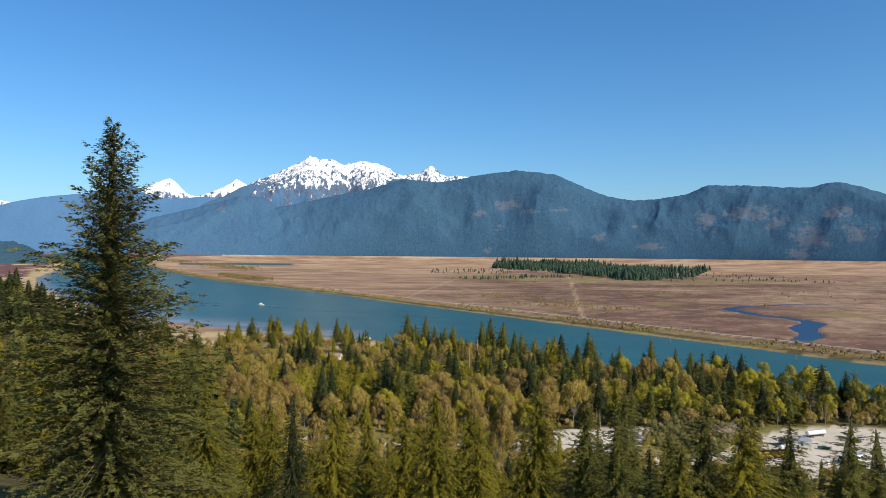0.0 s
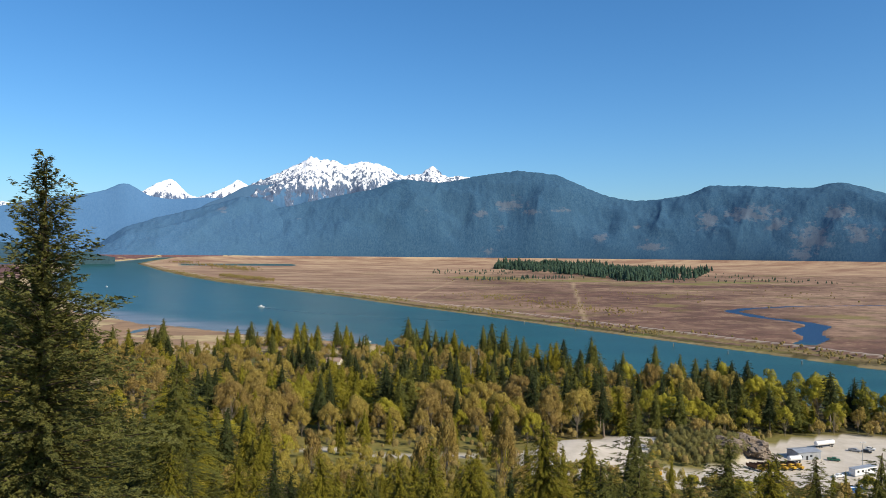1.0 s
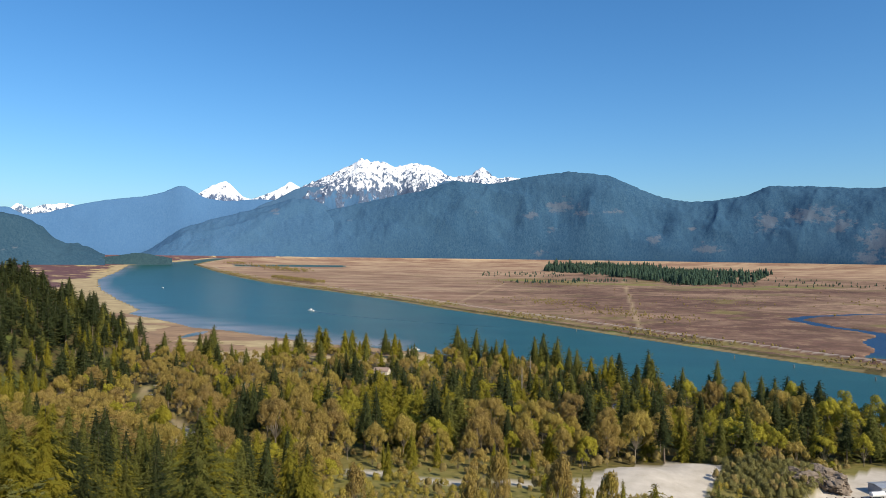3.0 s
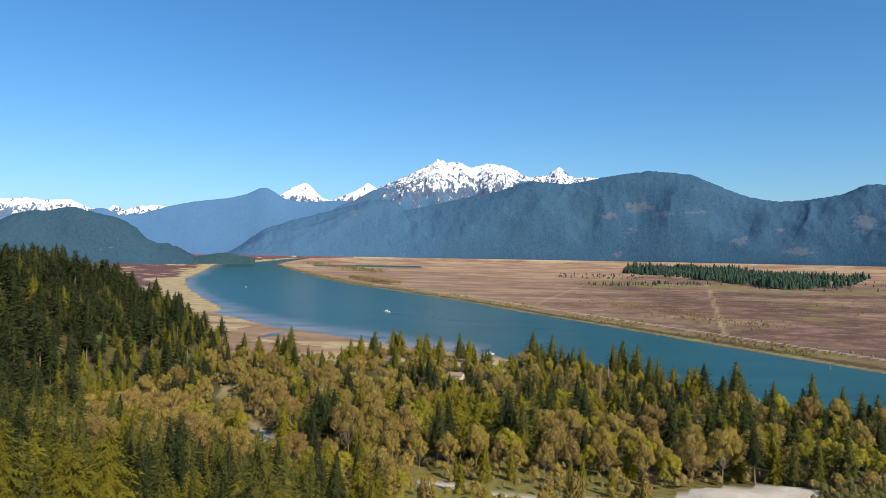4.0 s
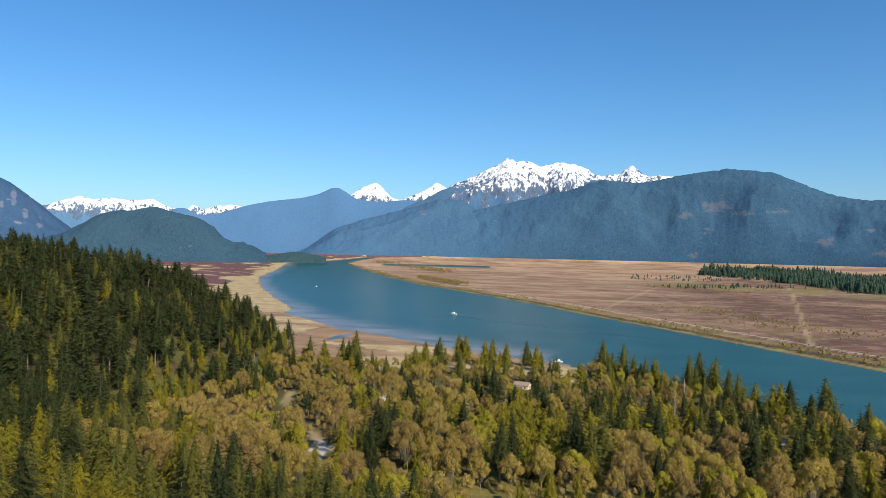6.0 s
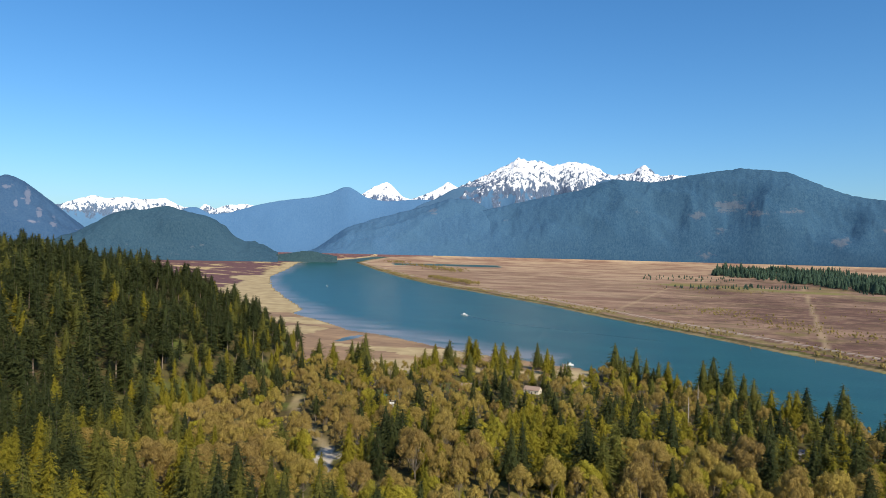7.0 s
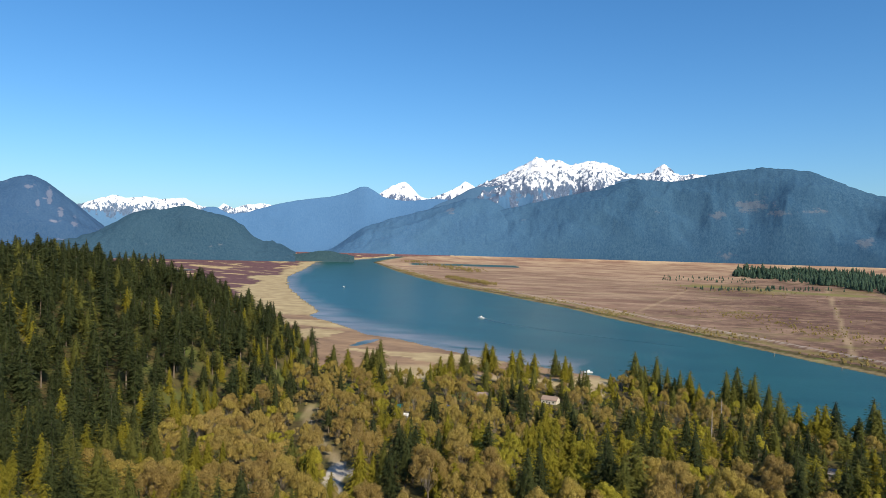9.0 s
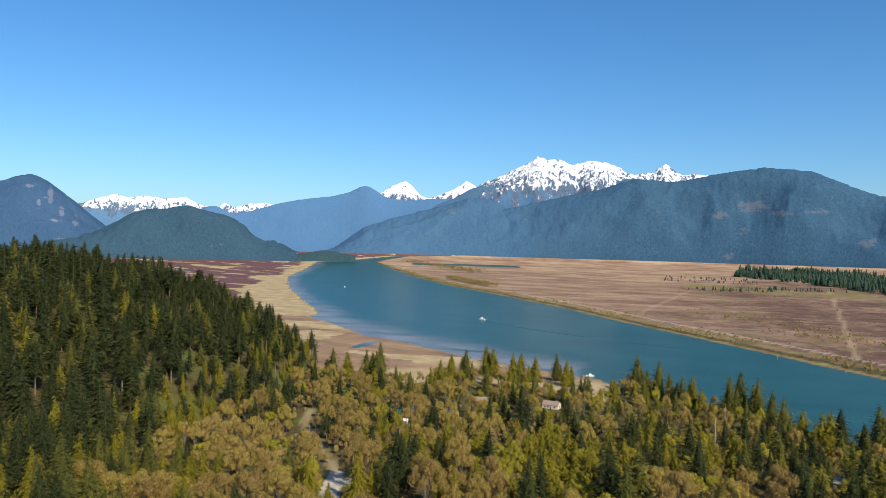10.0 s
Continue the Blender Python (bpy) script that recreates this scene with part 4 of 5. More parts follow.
SLOPE = [("cedar", 17.2, 123.2, 76.8), ("cedar", 45, 223, 48), ("fir", 37.4, 144, 73.4), ("fir", 33.9, 92.7, 82), ("cedar", 39.6, 92.6, 79.6), ("fir", 53.2, 108, 75.6), ("fir", 62.3, 109.7, 76.1), ("fir", 45.2, 103.3, 77.5),
         ("cedar", 8, 158, 61.7), ("fir", -45, 127.8, 87), ("cedar", -77, 140, 83.6), ("cedar", -70, 124, 84.4), ("cedar", -78, 119, 90), ("cedar", -50, 140, 83), ("cedar", -26, 100, 77.5),
         ("fir", -185, 381, 33), ("cedar", -77, 409, 22), ("bud", 2, 264, 44), ("fir", 70, 112, 73.5), ("cedar", 78, 118, 70),
         ("bud", 22, 255, 46), ("bud", -42, 238, 47), ("bud", 36, 248, 45), ("bud", -6, 232, 45)]
HERO = (-22.4, 47.8, 108.8)
for kind, x, y, top in STAND + SLOPE:
    trees = [t for t in trees if math.hypot(t[1] - x, t[2] - y) > (4.5 if y > 300 else 7.5)]
for kind, x, y, top in STAND + SLOPE:
    top += 2.5 if y > 440 else 0
    trees.append((kind, x, y, (top - height(x, y)) / SPECIES_H[kind], 1.6 if kind in ("fir", "cedar", "dark_fir") else 0.55 if y < 300 else 1.05))
    if y > 440 and kind in ("fir", "cedar", "dark_fir"):      # younger trees grown up beside it
        for k in range(2):
            trees.append((kind, x + rng.randn() * 4.5, y + rng.rand() * 5 - 1, (top - height(x, y)) / SPECIES_H[kind] * (0.55 + 0.25 * rng.rand()), 1.6))

tx, ty = np.array([t[1] for t in trees]), np.array([t[2] for t in trees])
tz = land(tx, ty)[0]
td = np.hypot(tx - CX, ty - CY)
order = np.argsort(td)
made, shelf = {v[0]: 0 for v in LABELS.values()}, {}
bulk = {k: [] for k in KINDS}
for i in order:
    kind, x, y, size = trees[i][:4]
    broad = 1.0 if len(trees[i]) == 4 else trees[i][4]
    turn = rng.rand() * 360
    lod = "close" if td[i] < 95 else "near" if td[i] < 185 else "mid" if td[i] < 380 or (broad == 1.6 and y > 440) else "far"
    v = rng.randint(len(KINDS[kind][lod]))
    if made[LABELS[kind][0]] < 290 and td[i] < 600:
        made[LABELS[kind][0]] += 1
        key = (kind, lod, v)
        name, label = LABELS[kind]
        m = pose(x, y, tz[i] - 0.2, rng.randn() * 1.2, rng.randn() * 1.2, turn) @ Matrix.Diagonal((size * broad * (0.9 + 0.2 * rng.rand()),) * 2 + (size, 1))
        if key not in shelf:
            (wc, wf_), (cc, cf) = KINDS[kind][lod][v]
            shelf[key] = (mesh_of("trunk", wc, wf_, [KINDS[kind]["bark"]]), mesh_of("crown", cc, cf, [KINDS[kind]["fine" if lod in ("close", "near") else "mat"]], smooth=True))
        t = tagged(new(name), label, "tree", "trees of the near slope and flats")
        t.empty_display_size = 0.5
        t.matrix_world = m
        part("trunk", shelf[key][0], t)
        part("crown", shelf[key][1], t)
    else:
        bulk[kind].append((lod, v, x, y, tz[i] - 0.2, size, turn, broad))


def forest(name, label, rows, kind):
    """Many trees of a kind as one object."""
    cos, fcs, sl, tint, n = [], [], [], [], 0
    for lod, v, x, y, z, size, turn, broad in rows:
        (wc, wf_), (cc, cf) = KINDS[kind][lod][v]
        a = radians(turn)
        w = size * broad * (0.88 + 0.24 * rng.rand())
        co = np.concatenate([wc, cc])
        out = np.empty_like(co)
        out[:, 0] = (co[:, 0] * math.cos(a) - co[:, 1] * math.sin(a)) * w + x
        out[:, 1] = (co[:, 0] * math.sin(a) + co[:, 1] * math.cos(a)) * w + y
        out[:, 2] = co[:, 2] * size + z
        cos.append(out)
        fcs.append(np.concatenate([wf_, cf + len(wc)]) + n)
        sl.append(np.repeat([0, 1], [len(wf_), len(cf)]))
        tint.append(np.full(len(co), rng.rand()))
        n += len(co)
    if not cos:
        return None
    me = mesh_of(name, np.concatenate(cos), np.concatenate(fcs), [KINDS[kind]["bark"], KINDS[kind]["mat"]], np.concatenate(sl), smooth=True)
    a = me.attributes.new("tint", "FLOAT", "POINT")
    a.data.foreach_set("value", np.concatenate(tint).astype(np.float32))
    return tagged(new(name, me), label, "forest", kind="stuff")


forest("fir_forest", "green firs of the river flats and hill", bulk["fir"], "fir")
forest("dark_fir_forest", "dense dark fir forest on a steep hill", bulk["dark_fir"], "dark_fir")
forest("cedar_forest", "yellow-green cedars among broadleaf trees", bulk["cedar"], "cedar")
forest("broadleaf_forest", "budding broadleaf woods with olive-brown crowns", bulk["bud"], "bud")
forest("spring_forest", "fresh yellow-green broadleaf trees in the woods", bulk["spring"], "spring")
forest("willow_thicket", "low tan willow thicket", bulk["willow"], "willow")

def snag(x, y, h, seed):
    """A bare dead conifer with broken stubs of branches."""
    rs = np.random.RandomState(seed)
    t = tagged(new("dead_tree"), "bare grey dead conifer standing among green firs", "tree", "dead trees by the river")
    t.matrix_world = pose(x, y, height(x, y), rs.randn() * 1.5, rs.randn() * 1.5, rs.rand() * 360)
    part("trunk", mesh_of("trunk", *joined([tube((0, 0, -1), (0.1, 0.05, h * 0.6), 0.42, 0.30, 7), tube((0.1, 0.05, h * 0.6), (0.25, 0.1, h), 0.30, 0.10, 7)]), [M_SNAG]), t)
    for k in range(16):
        z, a, ln = h * (0.35 + 0.6 * k / 16), k * 2.399, 0.7 + 1.5 * rs.rand()
        part("branch", mesh_of("branch", *tube((0.1, 0, z), (math.cos(a) * ln, math.sin(a) * ln, z + (rs.rand() - 0.3) * 0.5), 0.10, 0.04, 5), [M_SNAG]), t)


M_SNAG = plain("dead_wood", (0.46, 0.41, 0.37), 0.9, vary=0.35, scale=3, spec=0.1)
snag(30, 600, 27, 1)
snag(22, 566, 24, 2)

# low scrub on the knoll, at the clearing's edge and under the trees
def low_scrub(name, label, n, x0, x1, y0, y1, keep, mat, shapes):
    xs, ys = x0 + rng.rand(n) * (x1 - x0), y0 + rng.rand(n) * (y1 - y0)
    z, cov, info = land(xs, ys)
    ok = keep(xs, ys, info) & info["left"] & (cov["gravel"] < 0.15) & (cov["sand"] < 0.3) & ~info["wet"]
    cos, fcs, n0 = [], [], 0
    for x, y, zz in zip(xs[ok], ys[ok], z[ok]):
        (wc, wf_), (cc, cf) = shapes[rng.randint(len(shapes))]
        a, k = rng.rand() * 6.28, 0.6 + 0.8 * rng.rand()
        co = cc * k
        cos.append(np.stack([co[:, 0] * math.cos(a) - co[:, 1] * math.sin(a) + x, co[:, 0] * math.sin(a) + co[:, 1] * math.cos(a) + y, co[:, 2] + zz - 0.3], 1))
        fcs.append(cf + n0)
        n0 += len(cc)
    return tagged(new(name, mesh_of(name, np.concatenate(cos), np.concatenate(fcs), [mat])), label, "shrubs", kind="stuff")


SHRUB = [broadleaf(s, 36, 4.2, 5.5, 0.06, 0.7, 1, 0.6, 3) for s in (161, 162, 163, 164)]
low_scrub("knoll_scrub", "grey-green scrub on a knoll beside a gravel clearing", 1000, 96, 168, 336, 400, lambda x, y, i: np.hypot((x - 131) / 34, (y - 368) / 28) < 1, M_SAGE, [broadleaf(s, 60, 2.2, 4.6, 0.06, 0.6, 1, 0.6, 3) for s in (165, 166, 167, 168)])
low_scrub("flats_scrub", "olive-brown underbrush among the trees of the flats", 2600, -300, 300, 230, 620, lambda x, y, i: ~i["foot"] & (i["u"] > 230), M_SCRUB, SHRUB)

low_scrub("thicket", "brown budding thicket before a gravel track", 900, -90, 120, 150, 345, lambda x, y, i: (i["u"] > 140) & ~((x > -95) & (x < 35) & (y > 300 + 0.3 * np.abs(x))), M_BRUSH, [broadleaf(s, 80, 6.5, 4.2, 0.06, 0.6, 2, 0.9, 3) for s in (171, 172, 173)])

# the tall fir close to the start of the flight
hx, hy, htop = HERO
hz = height(hx, hy)
(wc, wf_), (cc, cf) = conifer(5, 900, 34, htop - hz, 9.2, 0.05, 0.16, 0.92, 0.66, 0.75, 0.05, 0.14, 0.5)
hero = tagged(new("fir_tree"), "tall lone fir with ragged dense green branches", "tree", "trees of the near slope and flats")
hero.matrix_world = pose(hx, hy, hz, 0, 0, 40)
part("trunk", mesh_of("trunk", wc, wf_, [M_BARK]), hero)
part("crown", mesh_of("crown", cc, cf, [M_LONE]), hero)

# ---- woods and scrub of the far plain ----
ISLAND = [(321, 4708), (434, 5706), (1186, 7636), (1544, 5642), (1748, 4604), (1071, 3047), (733, 2687), (649, 3480)]


def far_stuff(name, label, spots, shapes, mats):
    """Small far plants as one object: spots of x, y, size, drawn in with the plain."""
    cos, fcs, sl, tint, n = [], [], [], [], 0
    xs, ys = np.array([q[0] for q in spots]), np.array([q[1] for q in spots])
    zs, _, info = land(xs, ys)
    d = np.hypot(xs - CX, ys - CY)
    far = NEAR + REACH * (1 - np.exp(-np.maximum(d - NEAR, 0) / REACH))
    k = np.where(d > NEAR, far / d, 1.0)
    px, py, pz = drawn_in(xs, ys, zs)
    for i, (x, y, size) in enumerate(spots):
        if zs[i] < 0.05:
            continue
        (wc, wf_), (cc, cf) = shapes[rng.randint(len(shapes))]
        a = rng.rand() * 6.28
        co = np.concatenate([wc, cc]) * size * k[i]
        cos.append(np.stack([co[:, 0] * math.cos(a) - co[:, 1] * math.sin(a) + px[i], co[:, 0] * math.sin(a) + co[:, 1] * math.cos(a) + py[i], co[:, 2] + pz[i]], 1))
        fcs.append(np.concatenate([wf_, cf + len(wc)]) + n)
        sl.append(np.repeat([0, 1], [len(wf_), len(cf)]))
        tint.append(np.full(len(co), rng.rand()))
        n += len(co)
    me = mesh_of(name, np.concatenate(cos), np.concatenate(fcs), mats, np.concatenate(sl))
    at_ = me.attributes.new("tint", "FLOAT", "POINT")
    at_.data.foreach_set("value", np.concatenate(tint).astype(np.float32))
    return tagged(new(name, me), label, "plants", kind="stuff")


M_FARFIR = foliage("plain_fir_needles", (0.030, 0.066, 0.056), (0.060, 0.100, 0.066), (0.075, 0.11, 0.06))
SMALL_FIR = [conifer(s, 16, 3, 24, 7.5, 0.02, 0.3, 0.75, 4.5, core=0.75) for s in (131, 132, 133, 134)]
BUSH = [broadleaf(s, 18, 4.5, 7.5, 0.06, 1.4, 1, 0.5, 3) for s in (141, 142, 143, 144)]
HEDGE = [broadleaf(s, 40, 15, 8.0, 0.08, 2.0, 4, 0.6, 3) for s in (151, 152, 153)]
spots = []
ix, iy = 300 + rng.rand(5200) * 1500, 2650 + rng.rand(5200) ** 1.3 * 5000
for x, y in zip(ix[inside(ix, iy, ISLAND)], iy[inside(ix, iy, ISLAND)]):
    spots.append((x, y, (0.7 + 1.0 * rng.rand() + 0.5 * (rng.rand() < 0.15)) * (1.05 + 1.0 * float(waves(x, y * 0.6, 240, 61, 2)))))
for _ in range(70):
    u = rng.rand()
    spots.append((60 + 500 * u + rng.randn() * 20, 2740 + 330 * u + rng.randn() * 60, 0.3 + 0.5 * rng.rand()))
for _ in range(60):
    spots.append((-60 + rng.rand() * 420, 3450 + rng.rand() * 700, 0.35 + 0.4 * rng.rand()))
for _ in range(160):
    spots.append((650 + rng.rand() * 900, 2650 + rng.rand() * 1500, 0.25 + 0.4 * rng.rand()))
far_stuff("plain_wood", "dark conifer wood standing on a marsh plain", spots, SMALL_FIR, [M_BARK, M_FARFIR])
spots = []
rb = RIGHT_BANK
for (ax, ay), (bx, by) in zip(rb[1:], rb[2:]):
    seg = math.hypot(bx - ax, by - ay)
    if ay > 3000:
        continue
    nx, ny = (by - ay) / seg, -(bx - ax) / seg
    for _ in range(int(seg * 0.8)):
        u, off = rng.rand(), 14 + rng.rand() ** 1.3 * 75
        x, y = ax + (bx - ax) * u + nx * off, ay + (by - ay) * u + ny * off
        thick = math.sin(x * 0.021 + y * 0.013) * math.sin(x * 0.008 - y * 0.017 + 1)
        if abs(off - 72) < 8 or thick < -0.5 + 0.005 * off:
            continue
        spots.append((x, y, 0.35 + 0.5 * rng.rand()))
for _ in range(620):        # thickets out on the marsh
    cx, cy, s = [(91, 1700, 45), (140, 1640, 40), (201, 1500, 45), (230, 1380, 35), (290, 1290, 40), (500, 1750, 110), (900, 1900, 160), (120, 2750, 90), (300, 2650, 110)][rng.randint(9)]
    spots.append((cx + rng.randn() * s, cy + rng.randn() * s * 1.3, 0.35 + 0.6 * rng.rand()))
for _ in range(90):
    x, y = -300 + rng.rand() * 1500, 1500 + rng.rand() * 2500
    spots.append((x, y, 0.3 + 0.4 * rng.rand()))
for _ in range(18):
    u = rng.rand()
    spots.append((226 + 151 * u + rng.randn() * 3, 1138 + 907 * u, 0.35 + 0.4 * rng.rand()))
far_stuff("bank_scrub", "brown and olive scrub along a dyke and marsh", spots, BUSH, [M_BARK, M_SCRUB])
spots = []
for _ in range(190):
    u = rng.rand()
    spots.append((-871 + 286 * u + rng.randn() * 14, 2790 - 430 * u + rng.randn() * 14, 0.75 + 0.35 * rng.rand()))
for _ in range(420):
    u = rng.rand()
    spots.append((-2300 + 1300 * u + rng.randn() * 40, 6000 - 2300 * u + rng.randn() * 90, 0.6 + 0.5 * rng.rand()))
far_stuff("bank_hedge", "olive budding hedge trees along the river", spots, HEDGE, [M_BARK, M_SCRUB])


# ---- built things ----
def box(bm, x, y, z, sx, sy, sz, bevel=0.0):
    """A block of sizes sx, sy, sz whose base stands at z."""
    got = bmesh.ops.create_cube(bm, size=1.0, matrix=Matrix.Translation((x, y, z + sz / 2)) @ Matrix.Diagonal((sx, sy, sz, 1)))
    if bevel:
        es = list({e for v in got["verts"] for e in v.link_edges})
        bmesh.ops.bevel(bm, geom=es, offset=bevel, segments=2, affect="EDGES", profile=0.6)
    return bm


def rod(bm, p, q, r, r1=None, n=12):
    p, q = Vector(p), Vector(q)
    m = Matrix.Translation((p + q) / 2) @ (q - p).to_track_quat("Z", "Y").to_matrix().to_4x4()
    bmesh.ops.create_cone(bm, cap_ends=True, segments=n, radius1=r, radius2=r if r1 is None else r1, depth=(q - p).length, matrix=m)
    return bm


def solid(name, bm, mat, parent, label=""):
    me = bpy.data.meshes.new(name)
    bm.to_mesh(me)
    bm.free()
    me.materials.append(mat)
    return part(name, me, parent, label)


def B():
    return bmesh.new()


def thing(name, label, category, x, y, z=None, turn=0.0, group=""):
    ob = tagged(new(name), label, category, group)
    ob.empty_display_size = 0.5
    ob.matrix_world = pose(x, y, height(x, y) if z is None else z, 0, 0, turn)
    return ob


M_WHITE = plain("white_paint", (0.78, 0.78, 0.76), 0.4, vary=0.12)
M_SILVER = plain("silver_paint", (0.42, 0.43, 0.44), 0.35, 0.3, vary=0.15)
M_BLACK = plain("dark_paint", (0.02, 0.022, 0.027), 0.3)
M_GREENP = plain("green_paint", (0.03, 0.13, 0.08), 0.45)
M_YELLOW = plain("yellow_paint", (0.62, 0.36, 0.03), 0.5, vary=0.3)
M_RUST = plain("rusty_steel", (0.19, 0.095, 0.055), 0.8, 0.2, vary=0.5)
M_BLUE_P = plain("blue_paint", (0.02, 0.16, 0.52), 0.45)
M_RUBBER = plain("tyre_rubber", (0.02, 0.02, 0.02), 0.85)
M_GLASS = plain("tinted_glass", (0.02, 0.025, 0.03), 0.08, vary=0.1, spec=0.6)
M_STEEL = plain("galvanised_steel", (0.48, 0.50, 0.52), 0.45, 0.5, vary=0.2, scale=0.6)
M_CLAD = plain("grey_cladding", (0.36, 0.38, 0.41), 0.55, 0.1, vary=0.15, scale=0.8)
M_WOODP = plain("weathered_pole", (0.28, 0.23, 0.18), 0.9, vary=0.35, scale=3)
M_STONE = plain("outcrop_rock", (0.27, 0.215, 0.165), 0.9, vary=0.55, scale=0.7, spec=0.2)
M_SHINGLE = plain("grey_shingle", (0.30, 0.27, 0.25), 0.85, vary=0.3, scale=2)
M_REDWALL = plain("red_siding", (0.40, 0.17, 0.12), 0.7, vary=0.2)
M_CREAM = plain("cream_siding", (0.66, 0.60, 0.50), 0.7, vary=0.15)
M_BROWNROOF = plain("brown_shingle", (0.33, 0.24, 0.19), 0.85, vary=0.3, scale=2)
M_TEAL = plain("teal_metal_roof", (0.04, 0.26, 0.22), 0.45, vary=0.2)
M_FOAM = plain("white_foam", (0.72, 0.76, 0.78), 0.6, vary=0.35, scale=0.6)


def wheels(owner, spots, r=0.4, w=0.26):
    for x, y in spots:
        tyre = solid("wheel", rod(B(), (x, y - w / 2, r), (x, y + w / 2, r), r, n=14), M_RUBBER, owner)
        solid("hub", rod(B(), (x, y - w / 2 - 0.015, r), (x, y + w / 2 + 0.015, r), r * 0.5, n=10), M_STEEL, tyre)


def pickup(x, y, turn, paint, label):
    o = thing("pickup_truck", label, "truck", x, y, turn=turn, group="vehicles in the yard")
    body = B()
    box(body, 0, 0, 0.45, 5.6, 1.95, 0.55, 0.1)
    box(body, 1.9, 0, 0.95, 1.6, 1.85, 0.22, 0.08)
    for s in (-1, 1):
        box(body, -1.75, s * 0.92, 0.98, 1.95, 0.1, 0.32, 0.03)
    box(body, -2.72, 0, 0.98, 0.1, 1.9, 0.32, 0.03)
    solid("body", body, paint, o)
    solid("cab", box(B(), 0.2, 0, 0.98, 1.9, 1.75, 0.82, 0.18), paint, o)
    solid("windscreen", box(B(), 1.1, 0, 1.22, 0.16, 1.5, 0.45, 0.04), M_GLASS, o)
    for s in (-1, 1):
        solid("side_window", box(B(), 0.2, s * 0.865, 1.25, 1.4, 0.05, 0.4, 0.015), M_GLASS, o)
    wheels(o, [(1.75, 0.85), (1.75, -0.85), (-1.75, 0.85), (-1.75, -0.85)])
    return o


def car(x, y, turn, paint, label):
    o = thing("car", label, "car", x, y, turn=turn, group="vehicles in the yard")
    solid("body", box(B(), 0, 0, 0.35, 4.6, 1.85, 0.62, 0.16), paint, o)
    solid("cabin", box(B(), -0.3, 0, 0.95, 2.5, 1.6, 0.58, 0.22), M_GLASS, o)
    solid("roof", box(B(), -0.35, 0, 1.49, 1.9, 1.45, 0.06, 0.02), paint, o)
    for s in (-1, 1):
        solid("headlight", box(B(), 2.28, s * 0.65, 0.62, 0.06, 0.34, 0.16, 0.02), M_WHITE, o)
    wheels(o, [(1.4, 0.82), (1.4, -0.82), (-1.4, 0.82), (-1.4, -0.82)], 0.34, 0.22)
    return o


def tanker(x, y, turn, length, label):
    o = thing("tank_trailer", label, "trailer", x, y, turn=turn, group="vehicles in the yard")
    tank = rod(B(), (-length / 2, 0, 2.3), (length / 2, 0, 2.3), 1.2, n=24)
    rod(tank, (-length / 2 - 0.3, 0, 2.3), (-length / 2, 0, 2.3), 0.8, 1.2, n=24)
    rod(tank, (length / 2, 0, 2.3), (length / 2 + 0.3, 0, 2.3), 1.2, 0.8, n=24)
    solid("tank", tank, M_WHITE, o)
    solid("chassis", box(B(), 0, 0, 0.85, length, 0.9, 0.25, 0.04), M_BLACK, o)
    solid("catwalk", box(B(), 0, 0, 3.5, length * 0.8, 0.5, 0.06), M_STEEL, o)
    for k in (-0.3, 0.0, 0.3):
        solid("hatch", rod(B(), (length * k, 0, 3.5), (length * k, 0, 3.72), 0.32), M_STEEL, o)
    wheels(o, [(-length * 0.36, s * 0.95) for s in (-1, 1)] + [(-length * 0.22, s * 0.95) for s in (-1, 1)] + [(length * 0.36, s * 0.95) for s in (-1, 1)], 0.5, 0.3)
    return o


def hauler(x, y, turn):
    o = thing("dump_truck", "yellow dump truck with a rusty brown bed", "truck", x, y, turn=turn, group="parked row of yellow trucks")
    solid("chassis", box(B(), 0, 0, 0.7, 8.2, 1.1, 0.4, 0.05), M_BLACK, o)
    bed = box(B(), -1.5, 0, 1.25, 5.6, 2.5, 0.2, 0.04)
    for s in (-1, 1):
        box(bed, -1.5, s * 1.2, 1.4, 5.6, 0.12, 1.2, 0.03)
    box(bed, 1.25, 0, 1.4, 0.12, 2.4, 1.4, 0.03)
    solid("bed", bed, M_RUST, o, "rusty brown tipping bed")
    cab = box(B(), 2.3, 0, 1.1, 1.6, 2.3, 1.7, 0.18)
    box(cab, 3.6, 0, 0.95, 1.5, 1.9, 1.0, 0.2)
    solid("cab", cab, M_YELLOW, o)
    solid("windscreen", box(B(), 3.1, 0, 2.05, 0.08, 1.9, 0.6, 0.02), M_GLASS, o)
    wheels(o, [(3.2, 1.0), (3.2, -1.0), (-1.2, 1.0), (-1.2, -1.0), (-2.6, 1.0), (-2.6, -1.0)], 0.58, 0.4)
    return o


